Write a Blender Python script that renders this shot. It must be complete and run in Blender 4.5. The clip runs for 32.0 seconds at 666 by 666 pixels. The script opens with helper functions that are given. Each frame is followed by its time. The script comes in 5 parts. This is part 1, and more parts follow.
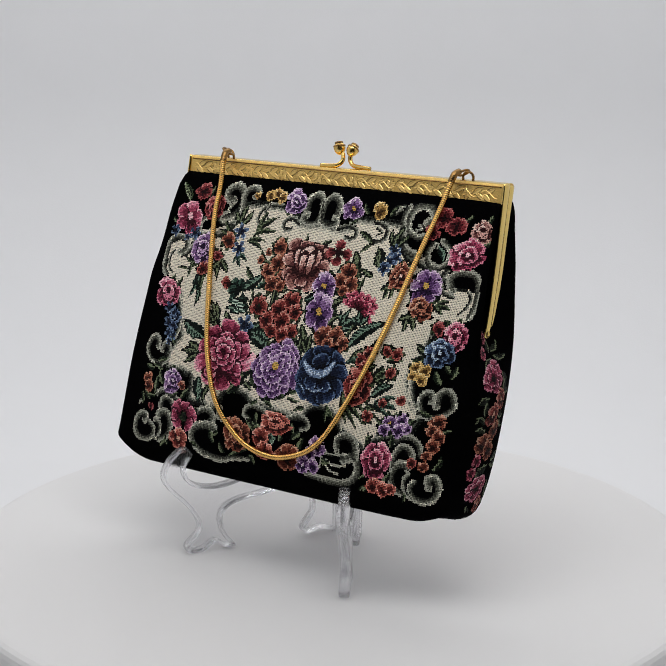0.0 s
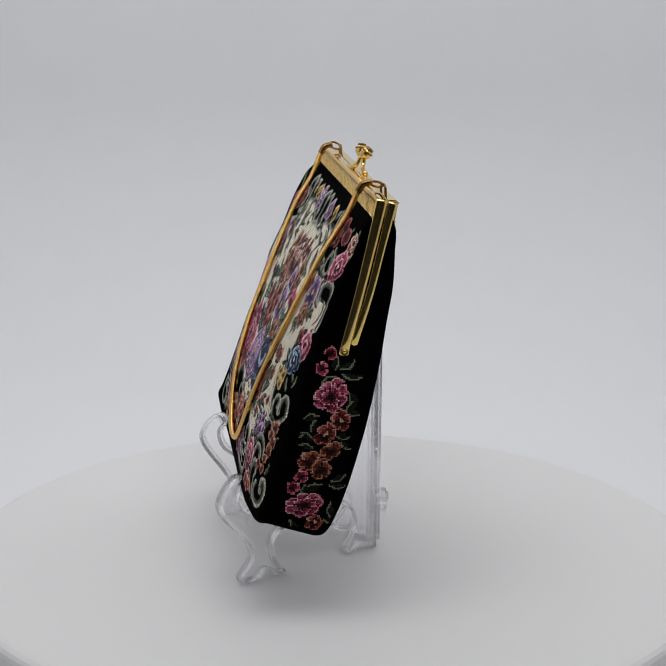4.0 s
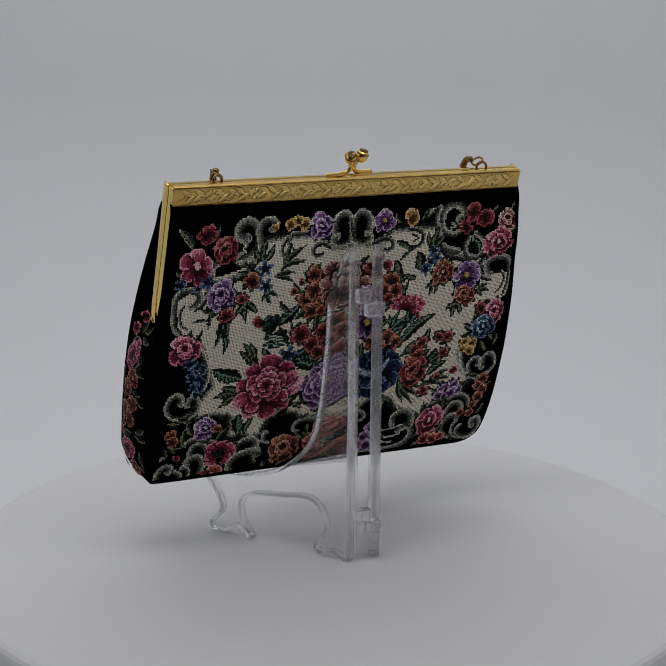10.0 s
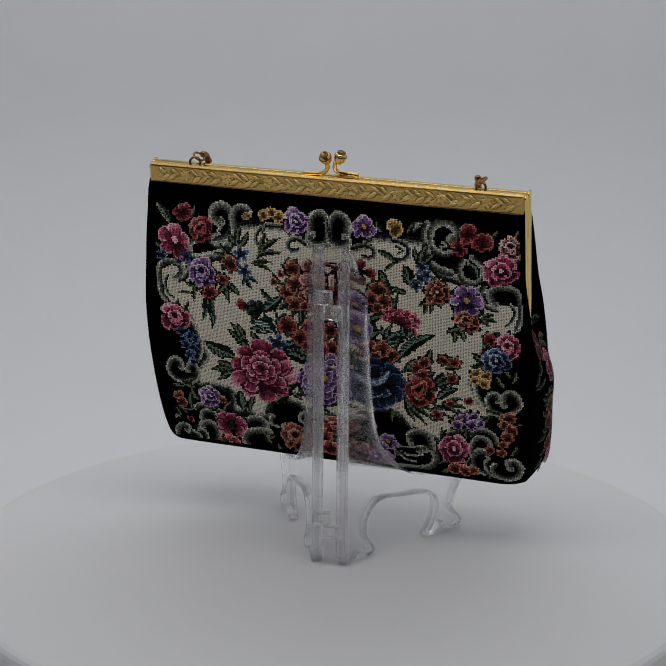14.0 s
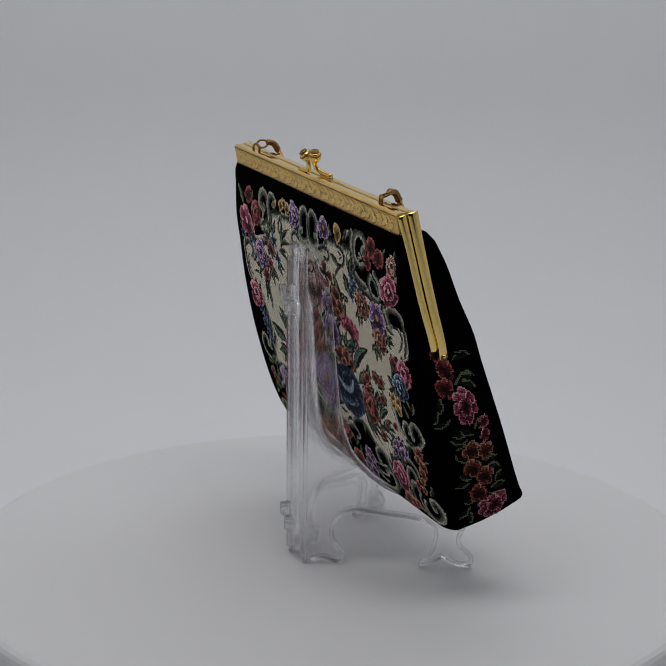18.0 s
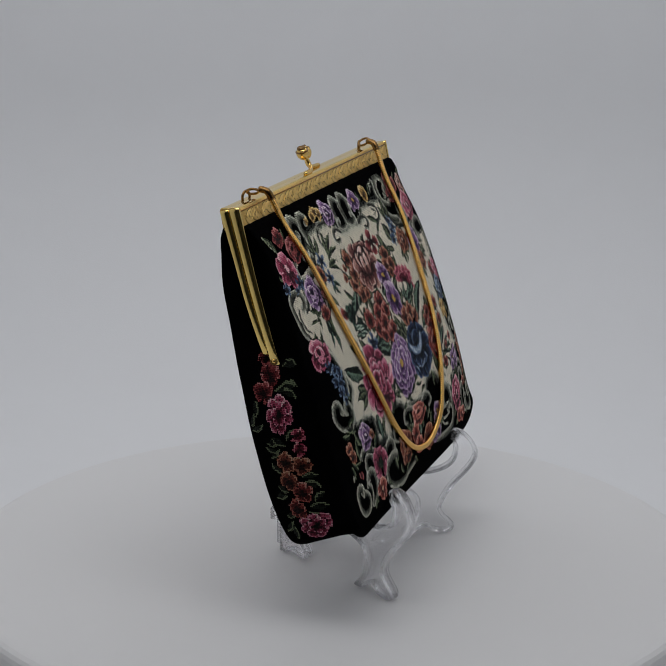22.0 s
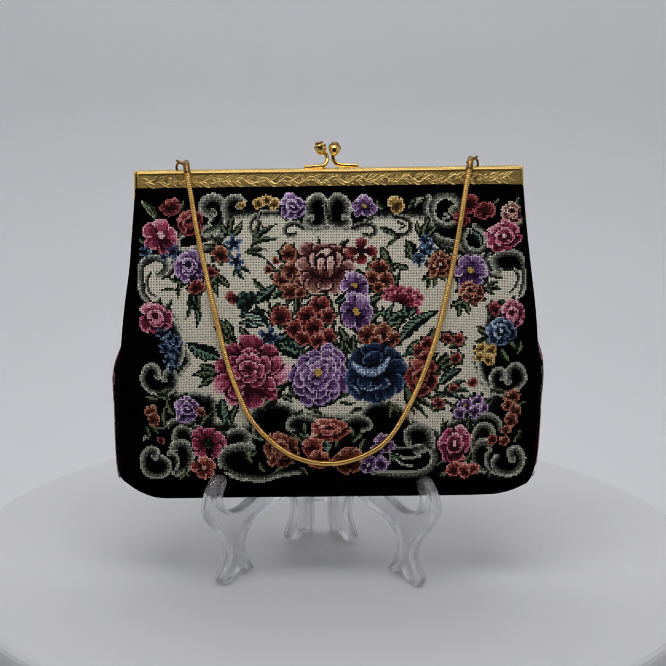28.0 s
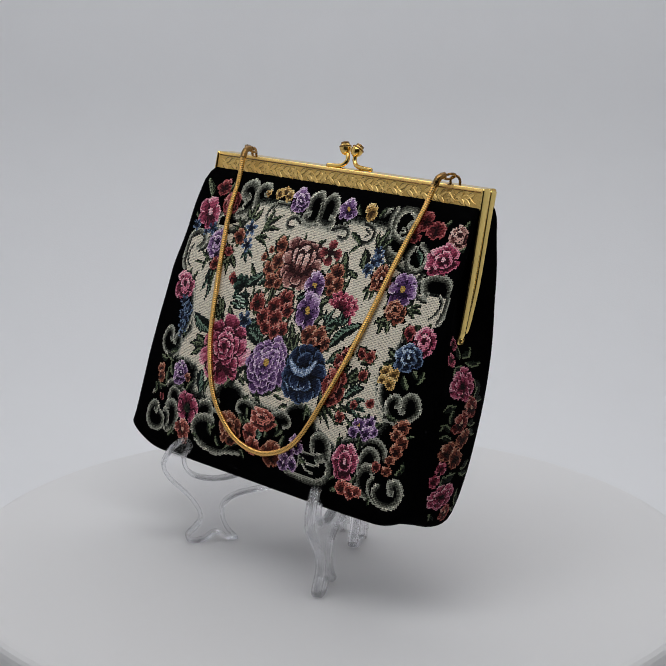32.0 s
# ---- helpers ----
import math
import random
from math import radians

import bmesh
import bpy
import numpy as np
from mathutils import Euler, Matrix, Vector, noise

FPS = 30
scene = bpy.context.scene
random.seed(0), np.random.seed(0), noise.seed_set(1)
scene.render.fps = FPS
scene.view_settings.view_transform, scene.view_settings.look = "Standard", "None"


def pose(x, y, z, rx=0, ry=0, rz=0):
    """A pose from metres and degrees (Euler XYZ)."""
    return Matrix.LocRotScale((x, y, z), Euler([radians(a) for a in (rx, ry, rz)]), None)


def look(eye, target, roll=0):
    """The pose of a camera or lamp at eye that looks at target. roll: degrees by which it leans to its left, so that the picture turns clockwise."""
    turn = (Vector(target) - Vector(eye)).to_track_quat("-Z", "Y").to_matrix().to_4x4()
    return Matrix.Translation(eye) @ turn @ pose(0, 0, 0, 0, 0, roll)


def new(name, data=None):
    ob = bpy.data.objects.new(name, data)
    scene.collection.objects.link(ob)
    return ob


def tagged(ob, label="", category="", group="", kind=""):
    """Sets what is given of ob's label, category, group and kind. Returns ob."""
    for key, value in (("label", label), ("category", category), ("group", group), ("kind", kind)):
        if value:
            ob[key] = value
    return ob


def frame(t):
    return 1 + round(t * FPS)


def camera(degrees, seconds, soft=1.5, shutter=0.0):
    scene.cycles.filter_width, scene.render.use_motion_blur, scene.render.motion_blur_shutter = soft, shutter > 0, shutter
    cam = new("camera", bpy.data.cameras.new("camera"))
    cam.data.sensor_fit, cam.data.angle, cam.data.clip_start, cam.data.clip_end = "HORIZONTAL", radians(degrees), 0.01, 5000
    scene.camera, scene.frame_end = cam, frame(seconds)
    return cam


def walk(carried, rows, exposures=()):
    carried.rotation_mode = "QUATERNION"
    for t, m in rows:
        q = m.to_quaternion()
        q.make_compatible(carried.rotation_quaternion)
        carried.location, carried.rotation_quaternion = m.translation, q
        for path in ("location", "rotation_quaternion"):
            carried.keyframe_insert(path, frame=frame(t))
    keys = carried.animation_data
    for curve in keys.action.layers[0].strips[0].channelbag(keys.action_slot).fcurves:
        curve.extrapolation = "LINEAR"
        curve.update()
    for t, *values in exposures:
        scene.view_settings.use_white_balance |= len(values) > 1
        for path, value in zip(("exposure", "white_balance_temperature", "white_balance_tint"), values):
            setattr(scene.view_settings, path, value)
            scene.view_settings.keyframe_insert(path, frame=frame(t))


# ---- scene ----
# ---------------------------------------------------------------- camera
TURN = 11.597          # degrees per second of the turntable, clockwise seen from above
FACING = 27.93         # seconds at which the bag's front faces the camera
EYE = (0, -0.8307, 0.3361)
cam = camera(22.54, 32.0, soft=0.75)
AIM = look(EYE, (-0.0002, -0.8307 + 0.8 * math.cos(radians(14.741)), 0.3361 - 0.8 * math.sin(radians(14.741))), 0.477)
walk(cam, [(0, AIM), (32, AIM)],
     exposures=[(0, 0.26, 6780, 10), (3.3, 0.26, 6780, 10), (5.0, -0.31, 6600, 10), (6, -0.37, 6600, 10), (24.5, -0.37, 6600, 10), (27.5, -0.06, 6640, 10), (32, -0.04, 6640, 10)])

# ---------------------------------------------------------------- world and lamps
world = bpy.data.worlds.new("world")
scene.world = world
world.use_nodes = True
world.node_tree.nodes["Background"].inputs["Color"].default_value = (0.75, 0.8, 0.9, 1)
world.node_tree.nodes["Background"].inputs["Strength"].default_value = 0.12


def panel_lamp(name, sx, sy, power, m, colour=(0.965, 0.985, 1.03)):
    lamp = bpy.data.lights.new(name, "AREA")
    lamp.shape, lamp.size, lamp.size_y, lamp.energy, lamp.color = "RECTANGLE", sx, sy, power, colour
    ob = new(name, lamp)
    ob.matrix_world = m
    return ob


panel_lamp("tent_lamp_top", 1.14, 0.32, 1.80, look((0, 0.44, 0.77), (0, 0.14, 0)))
panel_lamp("tent_lamp_front", 0.80, 0.34, 2.62, look((-0.02, -0.30, 0.785), (0, 0.02, 0.05)))


# ---------------------------------------------------------------- materials
def lin(r, g, b):
    return tuple((c / 12.92 if c <= 0.04045 else ((c + 0.055) / 1.055) ** 2.4) for c in (r / 255, g / 255, b / 255))


def material(name, base, rough=0.5, metal=0.0, spec=0.5, scale=0, amount=0.0, bump=0.0, bump_scale=400, **more):
    """Principled material with two scales of variation in colour and roughness, and a fine bump."""
    mat = bpy.data.materials.new(name)
    mat.use_nodes = True
    nt = mat.node_tree
    b = nt.nodes["Principled BSDF"]
    b.inputs["Base Color"].default_value = (*base, 1)
    b.inputs["Roughness"].default_value = rough
    b.inputs["Metallic"].default_value = metal
    b.inputs["Specular IOR Level"].default_value = spec
    for key, value in more.items():
        b.inputs[key.replace("_", " ")].default_value = value
    co = nt.nodes.new("ShaderNodeTexCoord")
    if scale:
        n1 = nt.nodes.new("ShaderNodeTexNoise")
        n1.inputs["Scale"].default_value, n1.inputs["Detail"].default_value = scale, 8
        nt.links.new(co.outputs["Object"], n1.inputs["Vector"])
        n2 = nt.nodes.new("ShaderNodeTexNoise")
        n2.inputs["Scale"].default_value, n2.inputs["Detail"].default_value = scale * 12, 4
        nt.links.new(co.outputs["Object"], n2.inputs["Vector"])
        add = nt.nodes.new("ShaderNodeMath")
        add.operation = "ADD"
        nt.links.new(n1.outputs["Fac"], add.inputs[0])
        nt.links.new(n2.outputs["Fac"], add.inputs[1])
        rng = nt.nodes.new("ShaderNodeMapRange")
        rng.inputs["From Min"].default_value, rng.inputs["From Max"].default_value = 0.6, 1.4
        rng.inputs["To Min"].default_value, rng.inputs["To Max"].default_value = 1 - amount, 1 + amount
        nt.links.new(add.outputs[0], rng.inputs["Value"])
        mul = nt.nodes.new("ShaderNodeVectorMath")
        mul.operation = "SCALE"
        mul.inputs[0].default_value = base
        nt.links.new(rng.outputs["Result"], mul.inputs["Scale"])
        nt.links.new(mul.outputs["Vector"], b.inputs["Base Color"])
        if rough < 0.9:
            rr = nt.nodes.new("ShaderNodeMapRange")
            rr.inputs["From Min"].default_value, rr.inputs["From Max"].default_value = 0.6, 1.4
            rr.inputs["To Min"].default_value, rr.inputs["To Max"].default_value = rough * 0.7, min(1, rough * 1.3)
            nt.links.new(add.outputs[0], rr.inputs["Value"])
            nt.links.new(rr.outputs["Result"], b.inputs["Roughness"])
    if bump:
        n3 = nt.nodes.new("ShaderNodeTexNoise")
        n3.inputs["Scale"].default_value, n3.inputs["Detail"].default_value = bump_scale, 3
        nt.links.new(co.outputs["Object"], n3.inputs["Vector"])
        bp = nt.nodes.new("ShaderNodeBump")
        bp.inputs["Strength"].default_value, bp.inputs["Distance"].default_value = bump, 0.0004
        nt.links.new(n3.outputs["Fac"], bp.inputs["Height"])
        nt.links.new(bp.outputs["Normal"], b.inputs["Normal"])
    return mat


TENT = material("tent_fabric", (0.80, 0.805, 0.815), 0.85, scale=3, amount=0.012, bump=0.15, bump_scale=900)
DISC = material("turntable_white", (0.76, 0.755, 0.75), 0.55, spec=0.3, scale=8, amount=0.012, bump=0.04, bump_scale=700)
ROOM = material("dim_room_cloth", (0.07, 0.07, 0.074), 0.9, scale=3, amount=0.2)
DARKBASE = material("turntable_base", (0.10, 0.10, 0.11), 0.5, scale=20, amount=0.1)
VELVET = material("black_velvet", (0.0010, 0.0010, 0.0012), 1.0, spec=0.01, scale=60, amount=0.35, bump=0.5, bump_scale=2500)
GOLD = material("gold_plated_brass", (0.82, 0.55, 0.17), 0.17, 1.0, scale=45, amount=0.12, bump=0.06, bump_scale=500)
GOLDPALE = material("polished_gold_arm", (0.90, 0.66, 0.22), 0.09, 1.0, scale=60, amount=0.08)
TARNISH = material("tarnished_gold", (0.26, 0.145, 0.05), 0.22, 1.0, scale=160, amount=0.45, bump=0.3, bump_scale=1500)
RELIEF = material("engraved_gold", (0.70, 0.47, 0.15), 0.44, 1.0, scale=120, amount=0.25, bump=0.5, bump_scale=1500)
VINE = material("raised_gold_vine", (0.82, 0.57, 0.20), 0.38, 1.0, scale=120, amount=0.15, bump=0.2, bump_scale=1800)
PATINA = material("dark_patina", (0.20, 0.14, 0.05), 0.55, 0.9, scale=200, amount=0.3)
CHAIN = material("gold_snake_chain", (0.78, 0.46, 0.14), 0.18, 1.0, scale=90, amount=0.15)


def clear_material(name, rough, ior, clear, milky=0.0):
    """Clear plastic: part of the light goes straight through, the rest is bent and mirrored."""
    mat = material(name, (1, 1, 1), rough, spec=0.5, IOR=ior, Transmission_Weight=1.0 - milky)
    nt = mat.node_tree
    mix, tr, out = nt.nodes.new("ShaderNodeMixShader"), nt.nodes.new("ShaderNodeBsdfTransparent"), nt.nodes["Material Output"]
    tr.inputs["Color"].default_value = (0.985, 0.985, 0.995, 1)
    mix.inputs["Fac"].default_value = clear
    nt.links.new(nt.nodes["Principled BSDF"].outputs["BSDF"], mix.inputs[1])
    nt.links.new(tr.outputs["BSDF"], mix.inputs[2])
    nt.links.new(mix.outputs["Shader"], out.inputs["Surface"])
    return mat


ACRYLIC = clear_material("clear_acrylic", 0.02, 1.46, 0.40, 0.07)
WEB = clear_material("satin_acrylic", 0.10, 1.22, 0.52, 0.05)
BLOCK = clear_material("clear_hinge", 0.05, 1.45, 0.12, 0.10)


def thread_material():
    """Wool thread: the colour of each stitch is stored on the mesh; fibres vary it."""
    mat = bpy.data.materials.new("wool_thread")
    mat.use_nodes = True
    nt = mat.node_tree
    b = nt.nodes["Principled BSDF"]
    b.inputs["Roughness"].default_value, b.inputs["Specular IOR Level"].default_value = 0.9, 0.12
    b.inputs["Sheen Weight"].default_value, b.inputs["Sheen Roughness"].default_value = 0.12, 0.45
    at = nt.nodes.new("ShaderNodeVertexColor")
    at.layer_name = "thread"
    co = nt.nodes.new("ShaderNodeTexCoord")
    n = nt.nodes.new("ShaderNodeTexNoise")
    n.inputs["Scale"].default_value, n.inputs["Detail"].default_value = 1600, 2
    nt.links.new(co.outputs["Object"], n.inputs["Vector"])
    rng = nt.nodes.new("ShaderNodeMapRange")
    rng.inputs["From Min"].default_value, rng.inputs["From Max"].default_value = 0.3, 0.7
    rng.inputs["To Min"].default_value, rng.inputs["To Max"].default_value = 0.88, 1.18
    nt.links.new(n.outputs["Fac"], rng.inputs["Value"])
    mul = nt.nodes.new("ShaderNodeVectorMath")
    mul.operation = "SCALE"
    nt.links.new(at.outputs["Color"], mul.inputs[0])
    nt.links.new(rng.outputs["Result"], mul.inputs["Scale"])
    nt.links.new(mul.outputs["Vector"], b.inputs["Base Color"])
    bp = nt.nodes.new("ShaderNodeBump")
    bp.inputs["Strength"].default_value, bp.inputs["Distance"].default_value = 0.5, 0.0002
    nt.links.new(n.outputs["Fac"], bp.inputs["Height"])
    nt.links.new(bp.outputs["Normal"], b.inputs["Normal"])
    return mat


THREAD = thread_material()


# ---------------------------------------------------------------- mesh helpers
def part(name, bm, mat, parent=None, label="", smooth=False, kind=""):
    """Links a bmesh as one mesh object, under a thing or a part."""
    me = bpy.data.meshes.new(name)
    bm.normal_update()
    bm.to_mesh(me)
    bm.free()
    me.materials.append(mat)
    if smooth:
        me.shade_smooth()
    ob = new(name, me)
    ob.parent = parent
    return tagged(ob, label=label, kind=kind)


def knots(xs, ys):
    """A smooth curve through a few knots."""
    xs, ys = np.array(xs, float), np.array(ys, float)
    m = np.gradient(ys, xs)

    def f(x):
        x = np.clip(np.asarray(x, float), xs[0], xs[-1])
        k = np.clip(np.searchsorted(xs, x) - 1, 0, len(xs) - 2)
        h = xs[k + 1] - xs[k]
        t = (x - xs[k]) / h
        return ((2 * t**3 - 3 * t**2 + 1) * ys[k] + (t**3 - 2 * t**2 + t) * h * m[k]
                + (3 * t**2 - 2 * t**3) * ys[k + 1] + (t**3 - t**2) * h * m[k + 1])
    return f


def spline(points, closed=False, steps=8):
    """Catmull-Rom points along a line of control points."""
    p = [np.array(q, float) for q in points]
    n = len(p)
    out = []
    for i in range(n if closed else n - 1):
        a, b, c, d = (p[(i + k) % n] if closed else p[min(max(i + k, 0), n - 1)] for k in (-1, 0, 1, 2))
        for s in range(steps):
            t = s / steps
            out.append(0.5 * (2 * b + (c - a) * t + (2 * a - 5 * b + 4 * c - d) * t**2 + (3 * b - a - 3 * c + d) * t**3))
    if not closed:
        out.append(p[-1])
    return np.array(out)


def tube(bm, path, radius, sides=10, closed=False, caps=True):
    """A tube along a path; radius is one number or one for each point."""
    path = [Vector(p) for p in path]
    n = len(path)
    rad = radius if hasattr(radius, "__len__") else [radius] * n
    rings, up = [], None
    for i, p in enumerate(path):
        a, b = (path[i - 1], path[(i + 1) % n]) if closed else (path[max(i - 1, 0)], path[min(i + 1, n - 1)])
        d = (b - a).normalized()
        if up is None:
            up = d.orthogonal().normalized()
        up = (up - d * up.dot(d)).normalized()
        side = d.cross(up)
        rings.append([bm.verts.new(p + rad[i] * (math.cos(k * math.tau / sides) * up + math.sin(k * math.tau / sides) * side))
                      for k in range(sides)])
    for i in range(n if closed else n - 1):
        r, s = rings[i], rings[(i + 1) % n]
        for k in range(sides):
            bm.faces.new((r[k], r[(k + 1) % sides], s[(k + 1) % sides], s[k]))
    if caps and not closed:
        bm.faces.new(rings[0][::-1])
        bm.faces.new(rings[-1])
    return bm


def prism(bm, outline, axis, a, b, bevel=0.0):
    """A solid: an outline in the two other axes, drawn out along the axis from a to b."""
    def place(p, h):
        return Vector((h, *p)) if axis == "x" else Vector((p[0], h, p[1])) if axis == "y" else Vector((*p, h))
    lo, hi = [bm.verts.new(place(p, a)) for p in outline], [bm.verts.new(place(p, b)) for p in outline]
    n = len(outline)
    made = [bm.faces.new(lo), bm.faces.new(hi)] + [bm.faces.new((lo[i], lo[(i + 1) % n], hi[(i + 1) % n], hi[i])) for i in range(n)]
    bmesh.ops.recalc_face_normals(bm, faces=made)
    if bevel:
        edges = {e for f in made for e in f.edges}
        bmesh.ops.bevel(bm, geom=list(edges), offset=bevel, segments=2, profile=0.6, affect="EDGES")
    return bm


def lathe(bm, profile, at, axis=(0, 0, 1), sides=20):
    """A turned shape: a profile of (radius, height) round an axis from a point."""
    turn = Vector((0, 0, 1)).rotation_difference(Vector(axis)).to_matrix()
    rings = [[bm.verts.new(Vector(at) + turn @ Vector((r * math.cos(k * math.tau / sides), r * math.sin(k * math.tau / sides), h)))
              for k in range(sides)] for r, h in profile]
    for r, s in zip(rings, rings[1:]):
        for k in range(sides):
            bm.faces.new((r[k], r[(k + 1) % sides], s[(k + 1) % sides], s[k]))
    bm.faces.new(rings[0][::-1])
    bm.faces.new(rings[-1])
    return bm


# ---------------------------------------------------------------- light tent
def light_tent():
    """White tent: a sheet that sweeps from the floor up the back wall, side walls, ceiling and a front wall behind the camera."""
    x, back, front, low, high, bend = 0.62, 0.62, -1.25, -0.045, 0.86, 0.22
    mouth = -0.70
    line = [(mouth, low), (-0.2, low), (back - bend, low)]
    line += [(back - bend + bend * math.sin(a), low + bend - bend * math.cos(a)) for a in np.linspace(0.1, math.pi / 2, 14)]
    line += [(back, high)]
    bm = bmesh.new()
    for side in (0, 1):
        pts = [(y + (0.012 if side and k == len(line) - 1 else 0), z - 0.012 * side) for k, (y, z) in enumerate(line)]
        for p in pts:
            bm.verts.new((-x, *p)), bm.verts.new((x, *p))
    bm.verts.ensure_lookup_table()
    n = len(line)
    for k in range(n - 1):
        a = 2 * k
        bm.faces.new([bm.verts[i] for i in (a, a + 1, a + 3, a + 2)])
        b = 2 * n + a
        bm.faces.new([bm.verts[i] for i in (b, b + 2, b + 3, b + 1)])
    tagged(part("backdrop", bm, TENT, smooth=True), "seamless white sheet curving up behind the turntable", "backdrop", kind="structure")
    mid, deep = (mouth + back) / 2, back - mouth
    ahead, long = (front + mouth) / 2, mouth - front
    h, tall = (low + high) / 2, high - low
    white, dim = "white translucent fabric of the light tent", "dim room before the tent's open mouth"
    for name, m, size, mat, label in (("wall_west", (-x - 0.006, mid, h), (0.012, deep, tall), TENT, white), ("wall_east", (x + 0.006, mid, h), (0.012, deep, tall), TENT, white),
                                      ("ceiling", (0, mid, high + 0.006), (2 * x, deep, 0.012), TENT, white), ("wall_south", (0, front - 0.006, h), (2 * x, 0.012, tall), ROOM, dim),
                                      ("wall_south_west", (-x - 0.006, ahead, h), (0.012, long, tall), ROOM, dim), ("wall_south_east", (x + 0.006, ahead, h), (0.012, long, tall), ROOM, dim),
                                      ("floor", (0, ahead, low - 0.006), (2 * x, long, 0.012), ROOM, "dim table top before the tent"), ("ceiling_south", (0, ahead, high + 0.006), (2 * x, long, 0.012), ROOM, dim)):
        bm = bmesh.new()
        bmesh.ops.create_cube(bm, size=1, matrix=Matrix.LocRotScale(m, None, size))
        tagged(part(name, bm, mat), label, "tent wall" if mat is TENT else "room", kind="structure")


light_tent()


def turntable():
    top = tagged(new("turntable"), "round white display turntable with a smooth top", "turntable")
    bm = bmesh.new()
    lathe(bm, [(0.02, -0.016), (0.190, -0.016), (0.1955, -0.0145), (0.197, -0.012), (0.197, -0.0050), (0.1965, -0.0030), (0.1952, -0.0014), (0.1930, -0.0004), (0.1900, 0.0), (0.02, 0.0)], (0, 0, 0), sides=160)
    part("disc", bm, DISC, top)
    bm = bmesh.new()
    lathe(bm, [(0.150, -0.045), (0.152, -0.040), (0.152, -0.020), (0.150, -0.0165)], (0, 0, 0), sides=96)
    part("base", bm, DARKBASE, top, "dark grey foot of the turntable")
    return top


TABLE = turntable()


# ---------------------------------------------------------------- acrylic easel
def easel():
    """Two clear plates, hinged at the back, each with a thick rim, a rail, two feet and a hook."""
    stand = tagged(new("display_easel"), "clear acrylic folding easel holding up the bag", "display stand")
    edge = [(0, 0.6), (0, 60), (0, 120), (0, 163), (3, 165), (6.5, 160.5), (8, 154.5), (12, 149.5), (14, 139), (15.5, 117), (17.5, 96), (20, 77),
            (25, 62), (33, 52), (44, 43.7), (58, 38.5), (70, 36.5), (80, 38), (86, 42), (87.5, 49), (84, 54), (86, 58.3), (91, 58.3), (97, 53),
            (100.5, 45), (97, 37), (86, 25), (81, 14), (88, 5.5), (86, 0.6), (78, 0.9), (72, 4.5), (66, 0.8), (60, 1.2), (64.5, 7), (67, 13),
            (67, 20), (60, 25), (42, 27.5), (25, 29.5), (17, 23), (16, 14), (22, 5), (18, 0.8), (11, 2.6), (4, 0.6)]
    line = spline(edge, closed=True, steps=4) / 1000
    n = len(line)
    tang = np.roll(line, -1, 0) - np.roll(line, 1, 0)
    tang /= np.linalg.norm(tang, axis=1)[:, None]
    inward = np.stack([tang[:, 1], -tang[:, 0]], 1)
    for a, b, flip in (((0.0005, 0.0225), (0.045, -0.051), 1), ((-0.0130, 0.0225), (-0.053, -0.051), -1)):
        a, b = np.array(a), np.array(b)
        e = (b - a) / np.linalg.norm(b - a)
        side = np.array([e[1], -e[0]])

        def put(q, h, z):
            p = a + e * q + side * h
            return (p[0], p[1], z)
        bm = bmesh.new()
        fa = [bm.verts.new(put(q, 0.0011, z)) for q, z in line]
        ga = [bm.verts.new(put(q, -0.0011, z)) for q, z in line]
        for ring in (fa, ga):
            bmesh.ops.triangle_fill(bm, edges=[bm.edges.new((ring[i], ring[(i + 1) % n])) for i in range(n)], use_beauty=True, use_dissolve=False)
        for i in range(n):
            bm.faces.new((fa[i], ga[i], ga[(i + 1) % n], fa[(i + 1) % n]))
        bmesh.ops.recalc_face_normals(bm, faces=bm.faces)
        plate = part("plate", bm, WEB, stand)
        bm = bmesh.new()
        rings = []
        for (q, z), w in zip(line, inward):
            ring = []
            for s, h in ((0, -0.0020), (0.0004, -0.0026), (0.0017, -0.0026), (0.0021, -0.0020), (0.0021, 0.0020), (0.0017, 0.0026), (0.0004, 0.0026), (0, 0.0020)):
                ring.append(bm.verts.new(put(q + w[0] * s, h, z + w[1] * s)))
            rings.append(ring)
        for i in range(n):
            r, s = rings[i], rings[(i + 1) % n]
            for k in range(8):
                bm.faces.new((r[k], r[(k + 1) % 8], s[(k + 1) % 8], s[k]))
        bmesh.ops.recalc_face_normals(bm, faces=bm.faces)
        part("rim", bm, ACRYLIC, plate, smooth=True)
        bm = bmesh.new()
        post = [put(q, h, 0) for q, h in ((-0.0019, -0.0028), (-0.00005, -0.0028), (-0.00005, 0.0028), (-0.0019, 0.0028))]
        prism(bm, [(p[0], p[1]) for p in post], "z", 0.004, 0.160, bevel=0.0006)
        part("rail", bm, ACRYLIC, plate)
        for z, dz in ((0.1425 if flip > 0 else 0.1352, 0.0072), (0.0265 if flip > 0 else 0.0195, 0.0068)):
            bm = bmesh.new()
            x0, x1 = ((-0.0078, 0.0010) if flip > 0 else (-0.0138, -0.0040))
            prism(bm, [(x0, z - dz / 2), (x1, z - dz / 2), (x1, z + dz / 2), (x0, z + dz / 2)], "y", 0.0242, 0.0297, bevel=0.0009)
            part("hinge_block", bm, BLOCK, plate)
            bm = bmesh.new()
            xm = (x0 + x1) / 2
            tube(bm, [(xm + 0.0019 * math.cos(k * math.tau / 20), 0.0300, z + 0.0019 * math.sin(k * math.tau / 20)) for k in range(20)], 0.0005, 6, closed=True)
            part("hinge_ring", bm, ACRYLIC, plate, smooth=True)
    return stand


